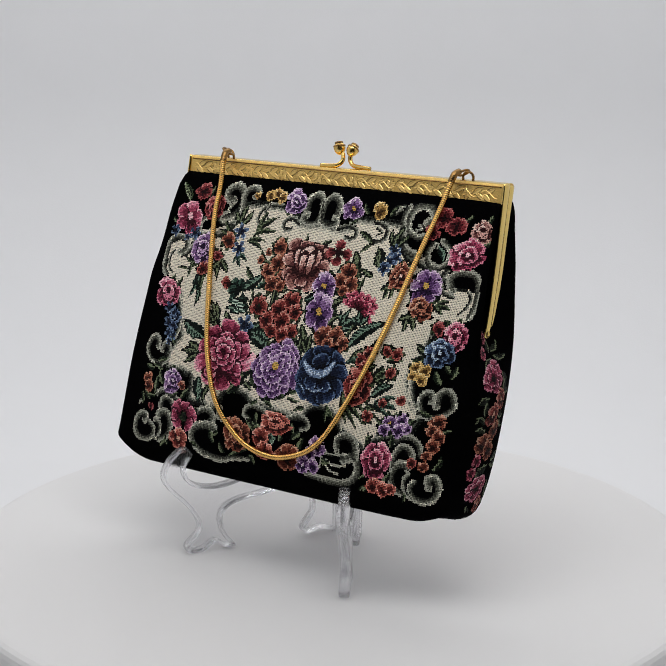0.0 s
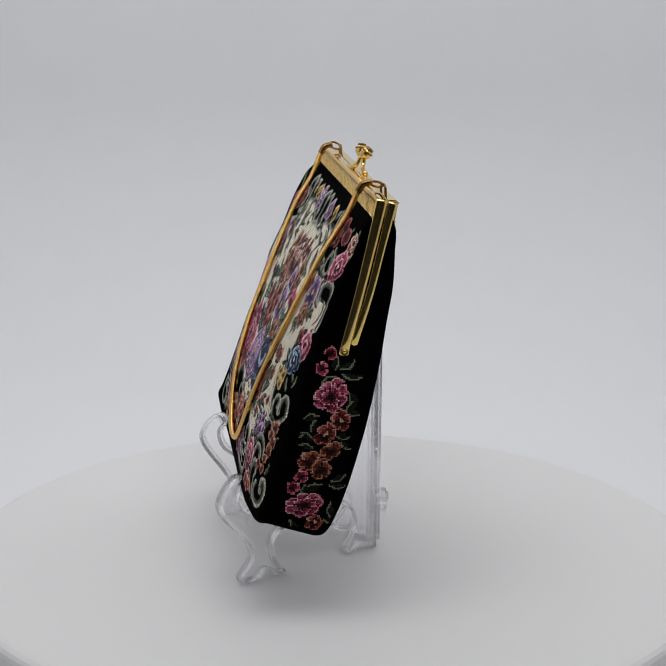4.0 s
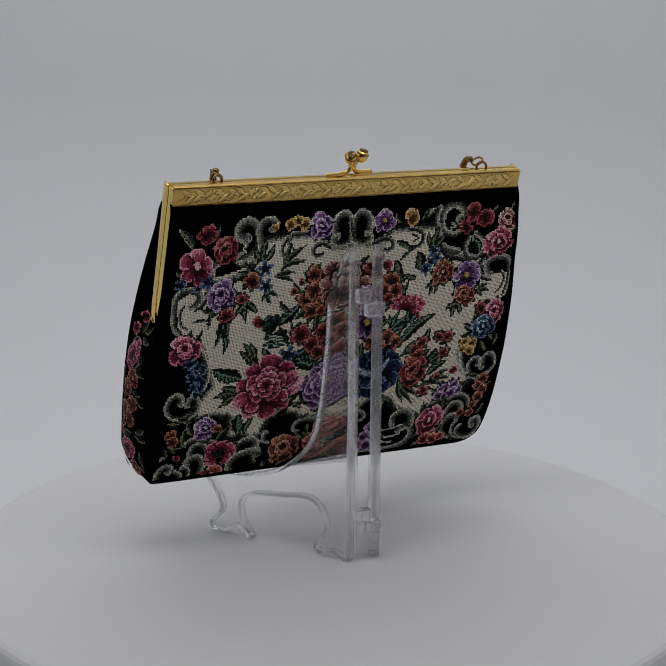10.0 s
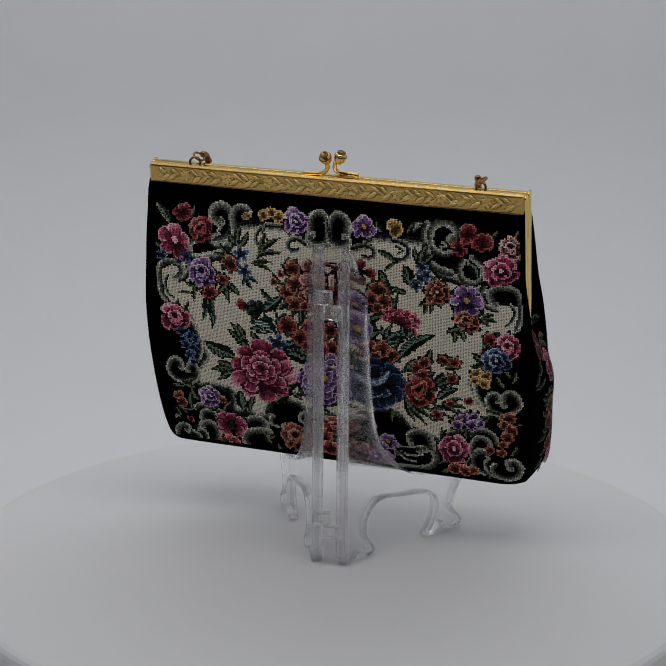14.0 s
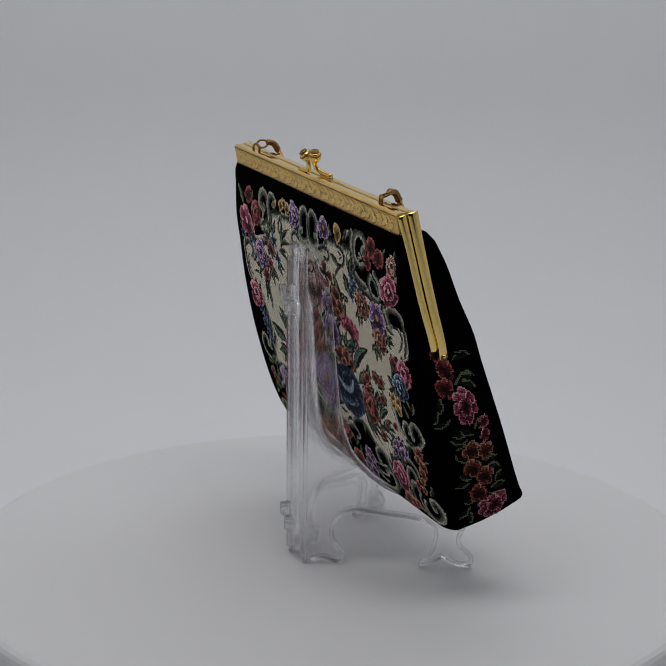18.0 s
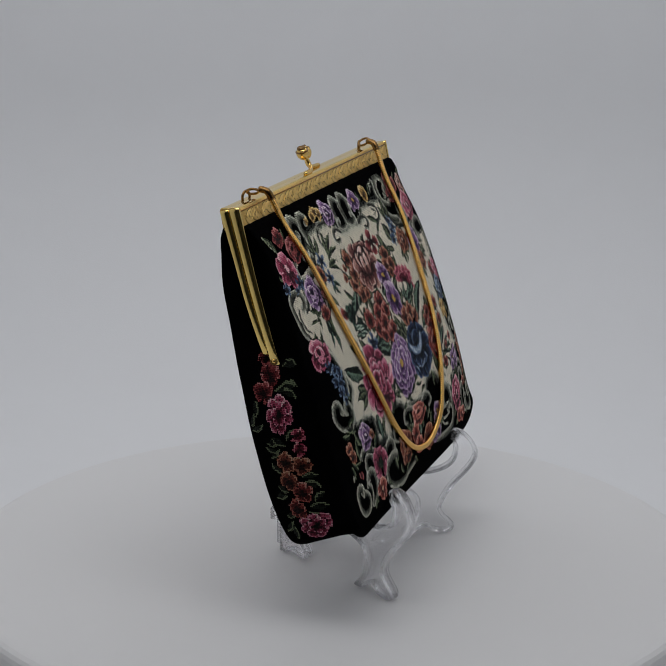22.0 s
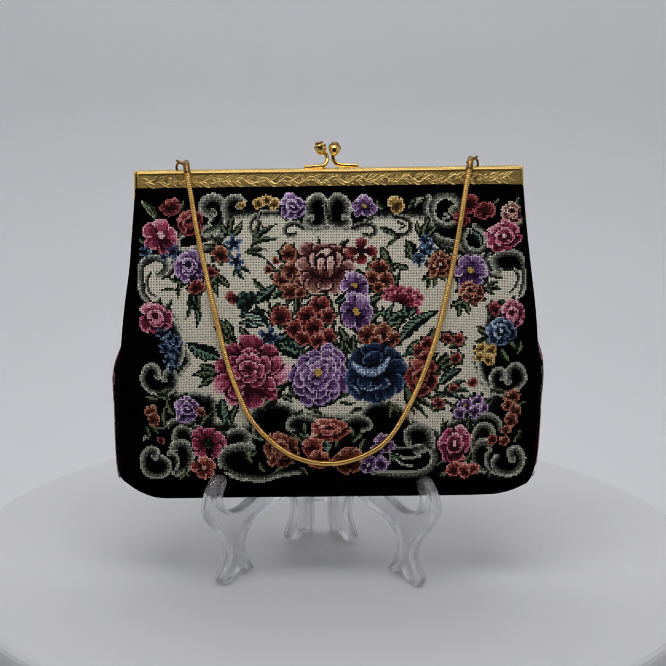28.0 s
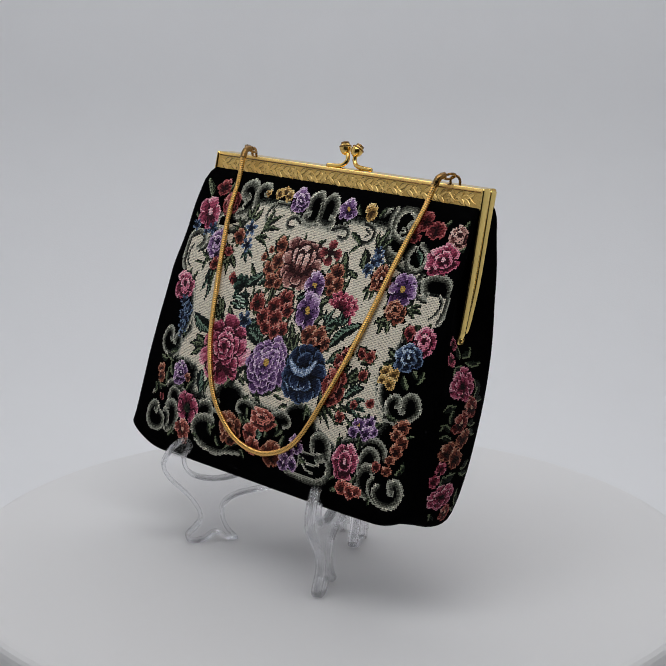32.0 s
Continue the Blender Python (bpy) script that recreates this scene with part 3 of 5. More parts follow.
class Canvas:
    """A grid of stitches. Each motif takes the stitches that it covers."""

    def __init__(self, u0, u1, v0, v1, pitch, seed):
        self.pitch = pitch
        self.U, self.V = np.meshgrid(np.arange(u0, u1, pitch), np.arange(v0, v1, pitch))
        self.own = np.full(self.U.shape, -1)
        self.col = np.zeros((*self.U.shape, 3))
        self.motifs = []
        self.rng = np.random.RandomState(seed)
        self.fuzz = self.rng.uniform(-1, 1, self.U.shape)

    def paint(self, name, mask, pal, tone, label="", extend=False):
        if not extend:
            self.motifs.append((name, label))
        k = np.clip(((np.clip(tone, 0, 0.999) + 0.045 * self.fuzz) * len(pal)).astype(int), 0, len(pal) - 1)
        self.own[mask] = len(self.motifs) - 1
        self.col[mask] = pal[k][mask]

    def polar(self, cu, cv, ru, rv, turn=0):
        a = radians(turn)
        x, y = self.U - cu, self.V - cv
        x, y = (x * math.cos(a) + y * math.sin(a)) / ru, (-x * math.sin(a) + y * math.cos(a)) / rv
        k = cu * 0.37 + cv * 0.73
        x, y = x + 0.07 * np.sin(3.1 * y + k) + 0.04 * np.sin(6.3 * y + 2 * k), y + 0.07 * np.sin(2.9 * x + 1.7 * k) + 0.04 * np.sin(5.7 * x - k)
        return x, y, np.hypot(x, y), np.arctan2(y, x)

    def foliage(self, d, a, reach, n, pal):
        """Dark leaf tips that stick out all round a flower, over the cream alone."""
        tip = np.abs(np.cos(n * a / 2 + 0.7))
        mask = (self.own == 0) & (d < 1.0 + (reach - 1.0) * (0.25 + 1.25 * tip ** 2))
        if mask.sum() > 1:
            self.paint("foliage", mask, pal, 0.14 + 0.42 * (tip > 0.7) * (self.fuzz > -0.2))

    def petal(self, x, y, u0, v0, u1, v1, w, pal, bias=0.0, line=0.0, rim=0.16, lit=0.80):
        """One petal from its foot to its tip: dark foot, light rim, a dark line where it lies on others."""
        L = math.hypot(u1 - u0, v1 - v0) / 2
        du, dv = (u1 - u0) / 2 / L, (v1 - v0) / 2 / L
        px, py = x - (u0 + u1) / 2, y - (v0 + v1) / 2
        s, q = (px * du + py * dv) / L, (-px * dv + py * du) / w
        q = q / (1 + 0.30 * np.clip(s, -1, 1))
        q = q + 0.10 * np.sin(2.4 * s + u1)
        e = np.hypot(s, q)
        full = e < 1
        own = len(self.motifs) - 1
        if line:
            edge = (e < 1 + line) & (self.own == own)
            self.paint("", edge, pal, 0.08 + 0 * x, extend=True)
        tone = 0.14 + 0.25 * (s + 1) + bias + 0.04 * np.sin(9 * q + 2 * s) - 0.10 * (q > 0.3)
        tone = np.where((e > 1 - rim) & (s > -0.25), lit + bias * 0.6 - 0.12 * (q > 0.2) + 0.04 * self.fuzz, tone)
        if full.any():
            self.paint("", full, pal, tone, extend=True)

    def begin(self, name, mask, pal, label=""):
        self.paint(name, mask, pal, 0.08 + 0 * self.U, label)

    def blossom(self, name, cu, cv, r, pal, n=5, eye=None, turn=0, squash=1.0, label=""):
        """A small open flower of n petals."""
        x, y, d, a = self.polar(cu, cv, r, r * squash, turn)
        if r > 12:
            self.foliage(d, a, 1.0 + 5 / r, 5 + n % 3, GREEN)
        self.begin(name, d < 0.55, pal, label)
        st = self.pitch / r
        for k in range(n):
            t = 2 * math.pi * (k + 0.13 * math.sin(cu + 3 * k)) / n + cv
            q = 1.0 + 0.10 * math.sin(2.1 * k + cu)
            self.petal(x, y, 0.10 * math.cos(t), 0.10 * math.sin(t), q * math.cos(t), q * math.sin(t), 1.18 * math.sin(math.pi / n) * 0.72,
                       pal, 0.06 * math.sin(k * 2.3 + cv) - 0.14 * math.sin(t), st * 0.75 if r > 4.2 * self.pitch else 0, min(0.5, 1.0 * st / 0.45), 0.80 if r > 7 * self.pitch else 0.76)
        if eye is not None:
            self.paint(name, d < max(0.20, 0.9 * self.pitch / r), eye, 0.75 - d, extend=True)
        else:
            self.paint(name, d < 0.16, pal, 0.05 + 0 * d, extend=True)

    def rose(self, name, cu, cv, ru, rv, pal, rings=3, lobes=5, turn=0, twist=1.6, eye=None, light=(-0.4, -0.6), label="", drift=(0, 0)):
        """A full flower: rings of overlapping petals, light at their rims and dark where they meet."""
        x, y, d, a = self.polar(cu, cv, ru, rv, turn)
        x0, y0 = x, y
        self.foliage(d, a, 1.0 + 6 / ru, 9, GREEN)
        self.begin(name, d < 0.80, pal, label)
        st = self.pitch / (0.5 * (ru + rv))
        rings = max(2, int(rings + 0.5)) if min(ru, rv) > 11.5 * self.pitch else 2
        for k in range(rings):
            R = 1.03 * (1 - k / (rings + 0.25))
            n = max(3, lobes - k // 2)
            x, y = x0 - drift[0] * k / rings, y0 - drift[1] * k / rings
            for j in range(n):
                t = 2 * math.pi * (j + 0.5 * (k % 2) + 0.16 * math.sin(cu + 2.7 * j + k)) / n + cv * 0.7 + twist * k * 0.2
                q = R * (1 + 0.06 * math.sin(2.9 * j + cv + k))
                c, s = math.cos(t), math.sin(t)
                lit = 0.30 * (c * light[0] + s * light[1]) + 0.10 * k / rings
                self.petal(x, y, 0.30 * R * c, 0.30 * R * s, q * c, q * s, R * math.sin(math.pi / n) * 0.98, pal, lit - 0.06, st * 0.85,
                           min(0.6, 1.1 * st / (0.36 * R)))
        if eye is not None:
            self.paint(name, d < max(0.14, 3.2 / ru), eye, 0.9 - 2 * d, extend=True)
        else:
            self.paint(name, d < 0.34, pal, 0.72 - 0.7 * (np.hypot(x + 0.05, y + 0.16) < 0.24), extend=True)

    def flower(self, name, pal, ground, petals, label=""):
        """A flower drawn petal by petal (foot, tip, half width, lightness) over a dark ground."""
        gu, gv = np.mean([g[0] for g in ground]), np.mean([g[1] for g in ground])
        inside = np.hypot(self.U - gu, self.V - gv) < 2.4 * self.pitch
        for (au, av), (bu, bv) in zip(ground, ground[1:] + ground[:1]):
            if len(ground) > 2:
                inside ^= ((av > self.V) != (bv > self.V)) & (self.U < (bu - au) * (self.V - av) / (bv - av + 1e-9) + au)
        inside |= np.hypot(self.U - gu, self.V - gv) < 2.8 * self.pitch
        self.begin(name, inside, pal, label)
        for u0, v0, u1, v1, w, tone in petals:
            self.petal(self.U, self.V, u0, v0, u1, v1, w, pal, tone, 1.0 * self.pitch / w, min(0.42, 1.25 * self.pitch / w), 0.74)

    def leaf(self, u0, v0, u1, v1, w, pal, teeth=3, name="leaf", hollow=False):
        """A toothed leaf from its foot to its tip: dark, with a light vein and hatching on one half;
        on black ground its edge is drawn light, on the cream dark."""
        L = math.hypot(u1 - u0, v1 - v0)
        du, dv = (u1 - u0) / L, (v1 - v0) / L
        s = ((self.U - u0) * du + (self.V - v0) * dv) / L
        d = -(self.U - u0) * dv + (self.V - v0) * du + 0.10 * L * np.sin(math.pi * s + u0)
        saw = (s * teeth) % 1
        half = 0.9 * w * np.sin(math.pi * np.clip(s, 0, 1) ** 0.8) * (1.10 - 0.30 * saw) + 0.27 * self.pitch
        mask = (s > 0) & (s < 1) & (np.abs(d) < half)
        k = self.pitch
        hatch = ((s * L + 0.9 * np.abs(d)) / (2.7 * k)) % 1 < 0.45
        tone = np.where(hatch & (d < 0), 0.66, 0.26) + np.where(d < 0, 0.06, -0.10)
        tone = np.where((np.abs(d) < 0.55 * k) & (s < 0.85), 0.72, tone)
        rim = np.abs(d) > half - 0.95 * k
        black = self.own == -1
        tone = np.where(rim, np.where(black, np.where(d < 0, 0.80, 0.50), 0.10 + 0.2 * (self.fuzz > 0.5)), tone)
        if w < 2.2 * k:
            tone = np.where(black, np.where(d < 0, 0.74, 0.34), np.where(d < -0.05 * w, np.where(hatch, 0.70, 0.46), 0.16 + 0.2 * (self.fuzz > 0.3)))
        if hollow:
            tone = np.where(rim, 0.12, np.where(np.abs(d) < 0.5 * k, 0.45, 0.92))
        if mask.any():
            self.paint(name, mask, pal, tone)

    def star(self, u, v, r, pal, turn=0):
        """A small ragged flower of five pointed petals."""
        self.begin("blue_blossom", np.hypot(self.U - u, self.V - v) < 0.5 * r, pal)
        for k in range(5):
            a = radians(turn + 72 * k + u)
            self.petal(self.U, self.V, u, v, u + 1.25 * r * math.cos(a), v + 1.25 * r * math.sin(a), 0.34 * r, pal, 0.08 * math.sin(2 * k + v), 0, 0.5, 0.70)
        self.paint("blue_blossom", np.hypot(self.U - u, self.V - v) < 0.8 * self.pitch, pal, 0.1 + 0 * self.U, extend=True)

    def spray(self, u, v, angle, blades, length, w, pal, spread=26):
        """Some blades that fan out from one foot."""
        for k in range(blades):
            a = radians(angle + spread * (k - (blades - 1) / 2))
            q = length * (1 - 0.16 * abs(k - (blades - 1) / 2))
            self.leaf(u + 3 * math.cos(a), v + 3 * math.sin(a), u + q * math.cos(a), v + q * math.sin(a), w, pal, 2)

    def band(self, line, w0, w1, pal, flip=1, name="scroll", bulb=0.0, dark=0.0, ink=False):
        """A shaded ribbon along a line. Its outer side is light and combs inward into black;
        with ink it is a dark line that fades inward into the cream."""
        p = spline(line, steps=8)
        best = np.full(self.U.shape, 1e9)
        lat, along = np.zeros(self.U.shape), np.zeros(self.U.shape)
        wide = w0 + w1 + bulb
        box = ((self.U > p[:, 0].min() - wide) & (self.U < p[:, 0].max() + wide)
               & (self.V > p[:, 1].min() - wide) & (self.V < p[:, 1].max() + wide))
        n = len(p) - 1
        run = 0.0
        for i in range(n):
            d = p[i + 1] - p[i]
            q = d @ d + 1e-9
            t = np.clip(((self.U - p[i, 0]) * d[0] + (self.V - p[i, 1]) * d[1]) / q, 0, 1)
            ex, ey = self.U - p[i, 0] - t * d[0], self.V - p[i, 1] - t * d[1]
            dist = np.hypot(ex, ey)
            near = dist < best
            best = np.where(near, dist, best)
            lat = np.where(near, np.sign(d[0] * ey - d[1] * ex) * dist, lat)
            along = np.where(near, run + t * math.sqrt(q), along)
            run += math.sqrt(q)
        far = along / run
        half = w0 + (w1 - w0) * far + bulb * np.clip(1 - far * 4, 0, 1)
        mask = box & (best < half)
        f = lat / (half + 1e-6) * flip
        comb = 0.13 * ((along / (3.0 * self.pitch)) % 1 < 0.5)
        if ink:
            tone = np.where(f > 0.25, 0.10 + 0.1 * comb, 0.42 - 0.30 * f + comb) - dark
            mask &= (f > -0.55) | (self.fuzz > 0.1)
        else:
            rim = (1 - f) * half < 1.7 * self.pitch
            tone = np.where(rim, 0.80 - 0.10 * (self.fuzz > 0.2), 0.43 + 0.28 * f + comb * (f > -0.75)) - dark
            end = best > half - self.pitch
            tone = np.where(end & (far < 0.02), 0.76, tone)
        if mask.any():
            self.paint(name, mask, pal, tone)

    def fade(self, line, w, flip=1):
        """The cream ground darkens across a strip towards the black."""
        p = spline(line, steps=6)
        best, lat = np.full(self.U.shape, 1e9), np.zeros(self.U.shape)
        for i in range(len(p) - 1):
            d = p[i + 1] - p[i]
            t = np.clip(((self.U - p[i, 0]) * d[0] + (self.V - p[i, 1]) * d[1]) / (d @ d + 1e-9), 0, 1)
            ex, ey = self.U - p[i, 0] - t * d[0], self.V - p[i, 1] - t * d[1]
            dist = np.hypot(ex, ey)
            near = dist < best
            best = np.where(near, dist, best)
            lat = np.where(near, np.sign(d[0] * ey - d[1] * ex) * dist, lat)
        mask = best < w
        self.paint("shading", mask, FADE, 0.5 + 0.52 * lat / w * flip + 0.10 * self.fuzz)

    def curl(self, cu, cv, r, a0, sweep, w, tail=(), flip=1, pal=None, dark=0.0, ink=False):
        """A volute: winds out from its eye round (cu, cv) and may run on along a tail."""
        line = []
        for k in range(13):
            f = k / 12
            a = radians(a0 + sweep * f)
            q = r * (0.36 + 0.64 * f)
            line.append((cu + q * math.cos(a), cv + q * math.sin(a)))
        self.band(line + list(tail), w, w * 0.9, GREY if pal is None else pal, flip, bulb=w * 0.25, dark=dark, ink=ink)

    def pieces(self):
        """The stitches of each motif; where others cut a motif apart, each stretch of it is a piece of its own."""
        for k, (name, label) in enumerate(self.motifs):
            left = set(zip(*(a.tolist() for a in np.nonzero(self.own == k))))
            parts = []
            while left and k:
                todo = [left.pop()]
                here = list(todo)
                while todo:
                    i, j = todo.pop()
                    near = [(i + a, j + b) for a in (-2, -1, 0, 1, 2) for b in (-2, -1, 0, 1, 2) if (i + a, j + b) in left]
                    left.difference_update(near)
                    todo += near
                    here += near
                parts.append(here)
            if not k:
                parts = [list(left)]
            parts.sort(key=lambda p: (-len(p), min(p, default=(0, 0))))
            for p in parts:
                if len(p) >= (3 if p is parts[0] else 6):
                    m = np.zeros(self.own.shape, bool)
                    m[tuple(zip(*p))] = True
                    yield k, name, label, m

    def sew(self, place, parent, first=None):
        """Every motif becomes one mesh of raised stitches."""
        hp = self.pitch / 2
        made = first
        for k, name, label, m in self.pieces():
            n = int(m.sum())
            u, v = self.U[m] + self.rng.uniform(-0.07, 0.07, n) * hp, self.V[m] + self.rng.uniform(-0.07, 0.07, n) * hp
            h = 0.27 + 0.03 * self.rng.uniform(-1, 1, n)
            verts = np.empty((n, 9, 3))
            ring = ((1, 0.41), (0.41, 1), (-0.41, 1), (-1, 0.41), (-1, -0.41), (-0.41, -1), (0.41, -1), (1, -0.41))
            for j, (a, b) in enumerate(ring):
                verts[:, j] = place(u + 0.99 * hp * (a - 0.08 * b), v + 0.97 * hp * b, 0.12)
            verts[:, 8] = place(u, v, h)
            idx = (np.arange(n) * 9)[:, None]
            tris = np.stack([idx + np.array((8, (j + 1) % 8, j)) for j in range(8)], 1).reshape(-1, 3)
            me = bpy.data.meshes.new(name)
            me.vertices.add(n * 9)
            me.vertices.foreach_set("co", verts.ravel())
            me.loops.add(len(tris) * 3)
            me.loops.foreach_set("vertex_index", tris.ravel().astype(np.int32))
            me.polygons.add(len(tris))
            me.polygons.foreach_set("loop_start", np.arange(0, len(tris) * 3, 3, dtype=np.int32))
            me.update(calc_edges=True)
            me.validate()
            me.shade_smooth()
            tint = self.col[m] * (1 + 0.08 * self.rng.uniform(-1, 1, (n, 1)))
            at = me.color_attributes.new("thread", "FLOAT_COLOR", "POINT")
            at.data.foreach_set("color", np.concatenate([np.repeat(tint, 9, 0), np.ones((n * 9, 1))], 1).ravel())
            me.materials.append(THREAD)
            ob = new(name, me)
            ob.parent = parent if made is None else made
            if label:
                ob["label"] = label
            if made is None:
                made = ob
        return made


def tapestry():
    """The panel: a cream field in a frame of grey scrolls, garlands of flowers and a bouquet in the middle."""
    c = Canvas(326, 1244, 452, 1136, 3.75, 3)
    # cream field
    shape = [(540, 505), (570, 500), (690, 500), (712, 520), (740, 536), (785, 530), (830, 536), (856, 520), (880, 502), (1000, 502), (1018, 530), (1030, 565), (1060, 585), (1120, 592), (1150, 640), (1226, 640), (1228, 705), (1160, 740),
             (1138, 800), (1122, 850), (1140, 905), (1170, 925), (1145, 975), (1060, 1000), (1040, 1030), (985, 1003), (935, 975), (940, 955), (900, 946), (860, 958), (850, 985), (780, 985), (700, 975),
             (680, 955), (640, 946), (605, 958), (600, 1005), (565, 1012), (548, 1000), (500, 1000), (500, 940), (470, 935), (412, 935), (405, 900), (440, 850), (425, 800), (400, 740), (342, 705), (340, 630), (400, 600), (470, 585), (520, 560)]
    inside = np.zeros(c.U.shape, bool)
    for (ax, ay), (bx, by) in zip(shape, shape[1:] + shape[:1]):
        cross = ((ay > c.V) != (by > c.V)) & (c.U < (bx - ax) * (c.V - ay) / (by - ay + 1e-9) + ax)
        inside ^= cross
    c.paint("front_panel", inside, CREAM, 0.6 + 0.0 * c.U, "cream petit point ground with stitched flowers")
    # the ground darkens towards its edge
    core = inside.copy()
    for k in range(4):
        core = core & np.roll(core, 1, 0) & np.roll(core, -1, 0) & np.roll(core, 1, 1) & np.roll(core, -1, 1)
        level = 0.30 + 0.17 * k
        ring = inside & ~core & (c.own == 0)
        if k == 0:
            done = ~inside
        ring &= ~done & ~(((c.U < 415) | (c.U > 1140)) & (c.V > 604) & (c.V < 722))
        c.paint("front_panel", ring, FADE, level + 0.14 * c.fuzz, extend=True)
        done = done | ring
    wide = inside.copy()
    for k in range(2):
        wide = wide | np.roll(wide, 1, 0) | np.roll(wide, -1, 0) | np.roll(wide, 1, 1) | np.roll(wide, -1, 1)
    c.paint("front_panel", wide & ~inside & (c.fuzz > -0.5), FADE, 0.10 + 0.10 * c.fuzz, extend=True)
    c.fade([(706, 530), (740, 538), (785, 532), (830, 538), (866, 530)], 14)
    c.fade([(590, 985), (606, 958), (640, 947), (676, 955), (700, 975)], 11, -1)
    c.fade([(850, 980), (866, 956), (900, 946), (938, 955), (960, 985)], 11, -1)
    c.fade([(400, 742), (424, 790), (430, 830), (410, 880)], 7, -1)
    c.fade([(1145, 760), (1128, 830), (1134, 880), (1150, 910)], 9)
    c.fade([(520, 540), (505, 575), (460, 590), (410, 600)], 13)
    c.fade([(1018, 545), (1045, 575), (1100, 592), (1150, 615)], 13, -1)
    # scrolls along the top
    c.band([(500, 500), (482, 496), (477, 480), (488, 466), (507, 462), (524, 476), (530, 500), (524, 525), (505, 541), (488, 546)], 11, 9, GREY, -1)
    c.band([(520, 552), (498, 560), (474, 552), (480, 534), (496, 528)], 7, 5, GREY, 1)
    c.band([(490, 507), (500, 514), (492, 522)], 5, 4, GREY, 1)
    c.band([(562, 484), (572, 472), (556, 462), (538, 468), (530, 486), (535, 512), (540, 545)], 9, 10, GREY, 1)
    c.band([(450, 546), (428, 552), (418, 568), (424, 588), (444, 596)], 8, 6, GREY, -1)
    c.band([(1066, 494), (1080, 482), (1072, 464), (1048, 456), (1026, 466), (1018, 490), (1024, 516), (1052, 530), (1066, 526)], 11, 8, GREY, -1)
    c.band([(1010, 462), (1002, 490), (1014, 530), (1030, 560), (1068, 572)], 8, 9, GREY, -1)
    c.band([(1050, 502), (1058, 510), (1044, 514)], 5, 4, GREY, 1)
    c.band([(1118, 532), (1140, 548), (1146, 572), (1128, 592), (1098, 584), (1090, 560), (1098, 542)], 7, 8, GREY, 1)
    c.band([(1108, 540), (1116, 555), (1128, 560)], 4, 4, GREY, -1)
    c.band([(988, 470), (975, 482), (972, 470), (995, 462)], 6, 4, GREY, 1)
    for sgn in (-1, 1):
        m = 772
        c.band([(m + sgn * 44, 508), (m + sgn * 47, 482), (m + sgn * 36, 464), (m + sgn * 18, 460), (m + sgn * 4, 476), (m + sgn * 2, 500), (m + sgn * 6, 526)], 11, 7, GREY, sgn * 1)
        c.band([(m + sgn * 40, 512), (m + sgn * 52, 520), (m + sgn * 34, 532), (m + sgn * 12, 530)], 8, 6, GREY, -sgn)
    c.leaf(772, 530, 772, 462, 6, GREY)
    c.band([(654, 497), (618, 498), (598, 510), (589, 530), (594, 546), (612, 549)], 7, 5, GREY, -1, ink=True)
    c.band([(612, 500), (606, 518), (618, 534)], 6, 3, FADE, -1, ink=True)
    c.band([(714, 532), (696, 523), (676, 529), (670, 545), (682, 556), (697, 551)], 8, 6, GREY, -1, ink=True)
    c.band([(832, 532), (860, 523), (881, 531), (885, 547), (872, 556), (856, 553)], 8, 6, GREY, 1, ink=True)
    c.band([(932, 505), (956, 511), (970, 527), (964, 547), (940, 555), (914, 549), (898, 540)], 8, 5, GREY, 1, ink=True)
    c.band([(940, 520), (955, 530), (940, 540)], 5, 3, FADE, 1, ink=True)
    # scrolls at the sides
    c.band([(376, 648), (390, 640), (392, 620), (372, 608), (348, 610), (334, 624), (331, 650), (334, 690), (346, 706)], 10, 7, GREY, 1)
    c.band([(404, 600), (412, 620), (402, 642), (384, 654)], 9, 6, GREY, -1, ink=True)
    c.band([(352, 646), (346, 664), (352, 690), (366, 700)], 5, 4, FADE, -1, ink=True)
    c.band([(1172, 640), (1162, 618), (1176, 600), (1204, 598), (1226, 610), (1235, 640), (1234, 672), (1226, 700)], 10, 7, GREY, -1)
    c.band([(1150, 600), (1142, 622), (1154, 646), (1176, 656)], 9, 6, GREY, 1, ink=True)
    c.band([(1212, 640), (1222, 656), (1214, 680), (1200, 694)], 5, 4, FADE, 1, ink=True)
    c.band([(372, 886), (368, 868), (352, 865), (339, 880), (338, 902), (352, 920), (376, 926), (398, 928)], 9, 6, GREY, 1)
    c.band([(388, 894), (394, 876), (408, 876), (416, 896), (408, 916), (392, 930)], 8, 6, GREY, -1)
    c.band([(1196, 902), (1198, 876), (1214, 866), (1230, 880), (1234, 902), (1220, 918), (1190, 930), (1160, 926)], 9, 6, GREY, -1)
    c.band([(1184, 894), (1180, 876), (1164, 876), (1156, 896), (1164, 916), (1180, 930)], 8, 6, GREY, 1)
    c.leaf(410, 905, 378, 926, 6, GREEN)
    c.leaf(1160, 915, 1190, 928, 6, GREEN)
    # scrolls in the lower corners
    c.band([(364, 1074), (366, 1060), (350, 1058), (337, 1074), (336, 1098), (352, 1116), (378, 1118), (396, 1104), (394, 1086), (380, 1076)], 9, 7, GREY, 1)
    c.band([(398, 1066), (414, 1074), (416, 1094), (404, 1114)], 7, 5, GREY, -1)
    c.band([(408, 1052), (424, 1041), (443, 1050), (449, 1074), (440, 1100), (416, 1114)], 11, 7, GREY, -1)
    c.band([(412, 1032), (416, 1011), (438, 1006), (452, 1022), (456, 1046)], 8, 7, GREY, -1)
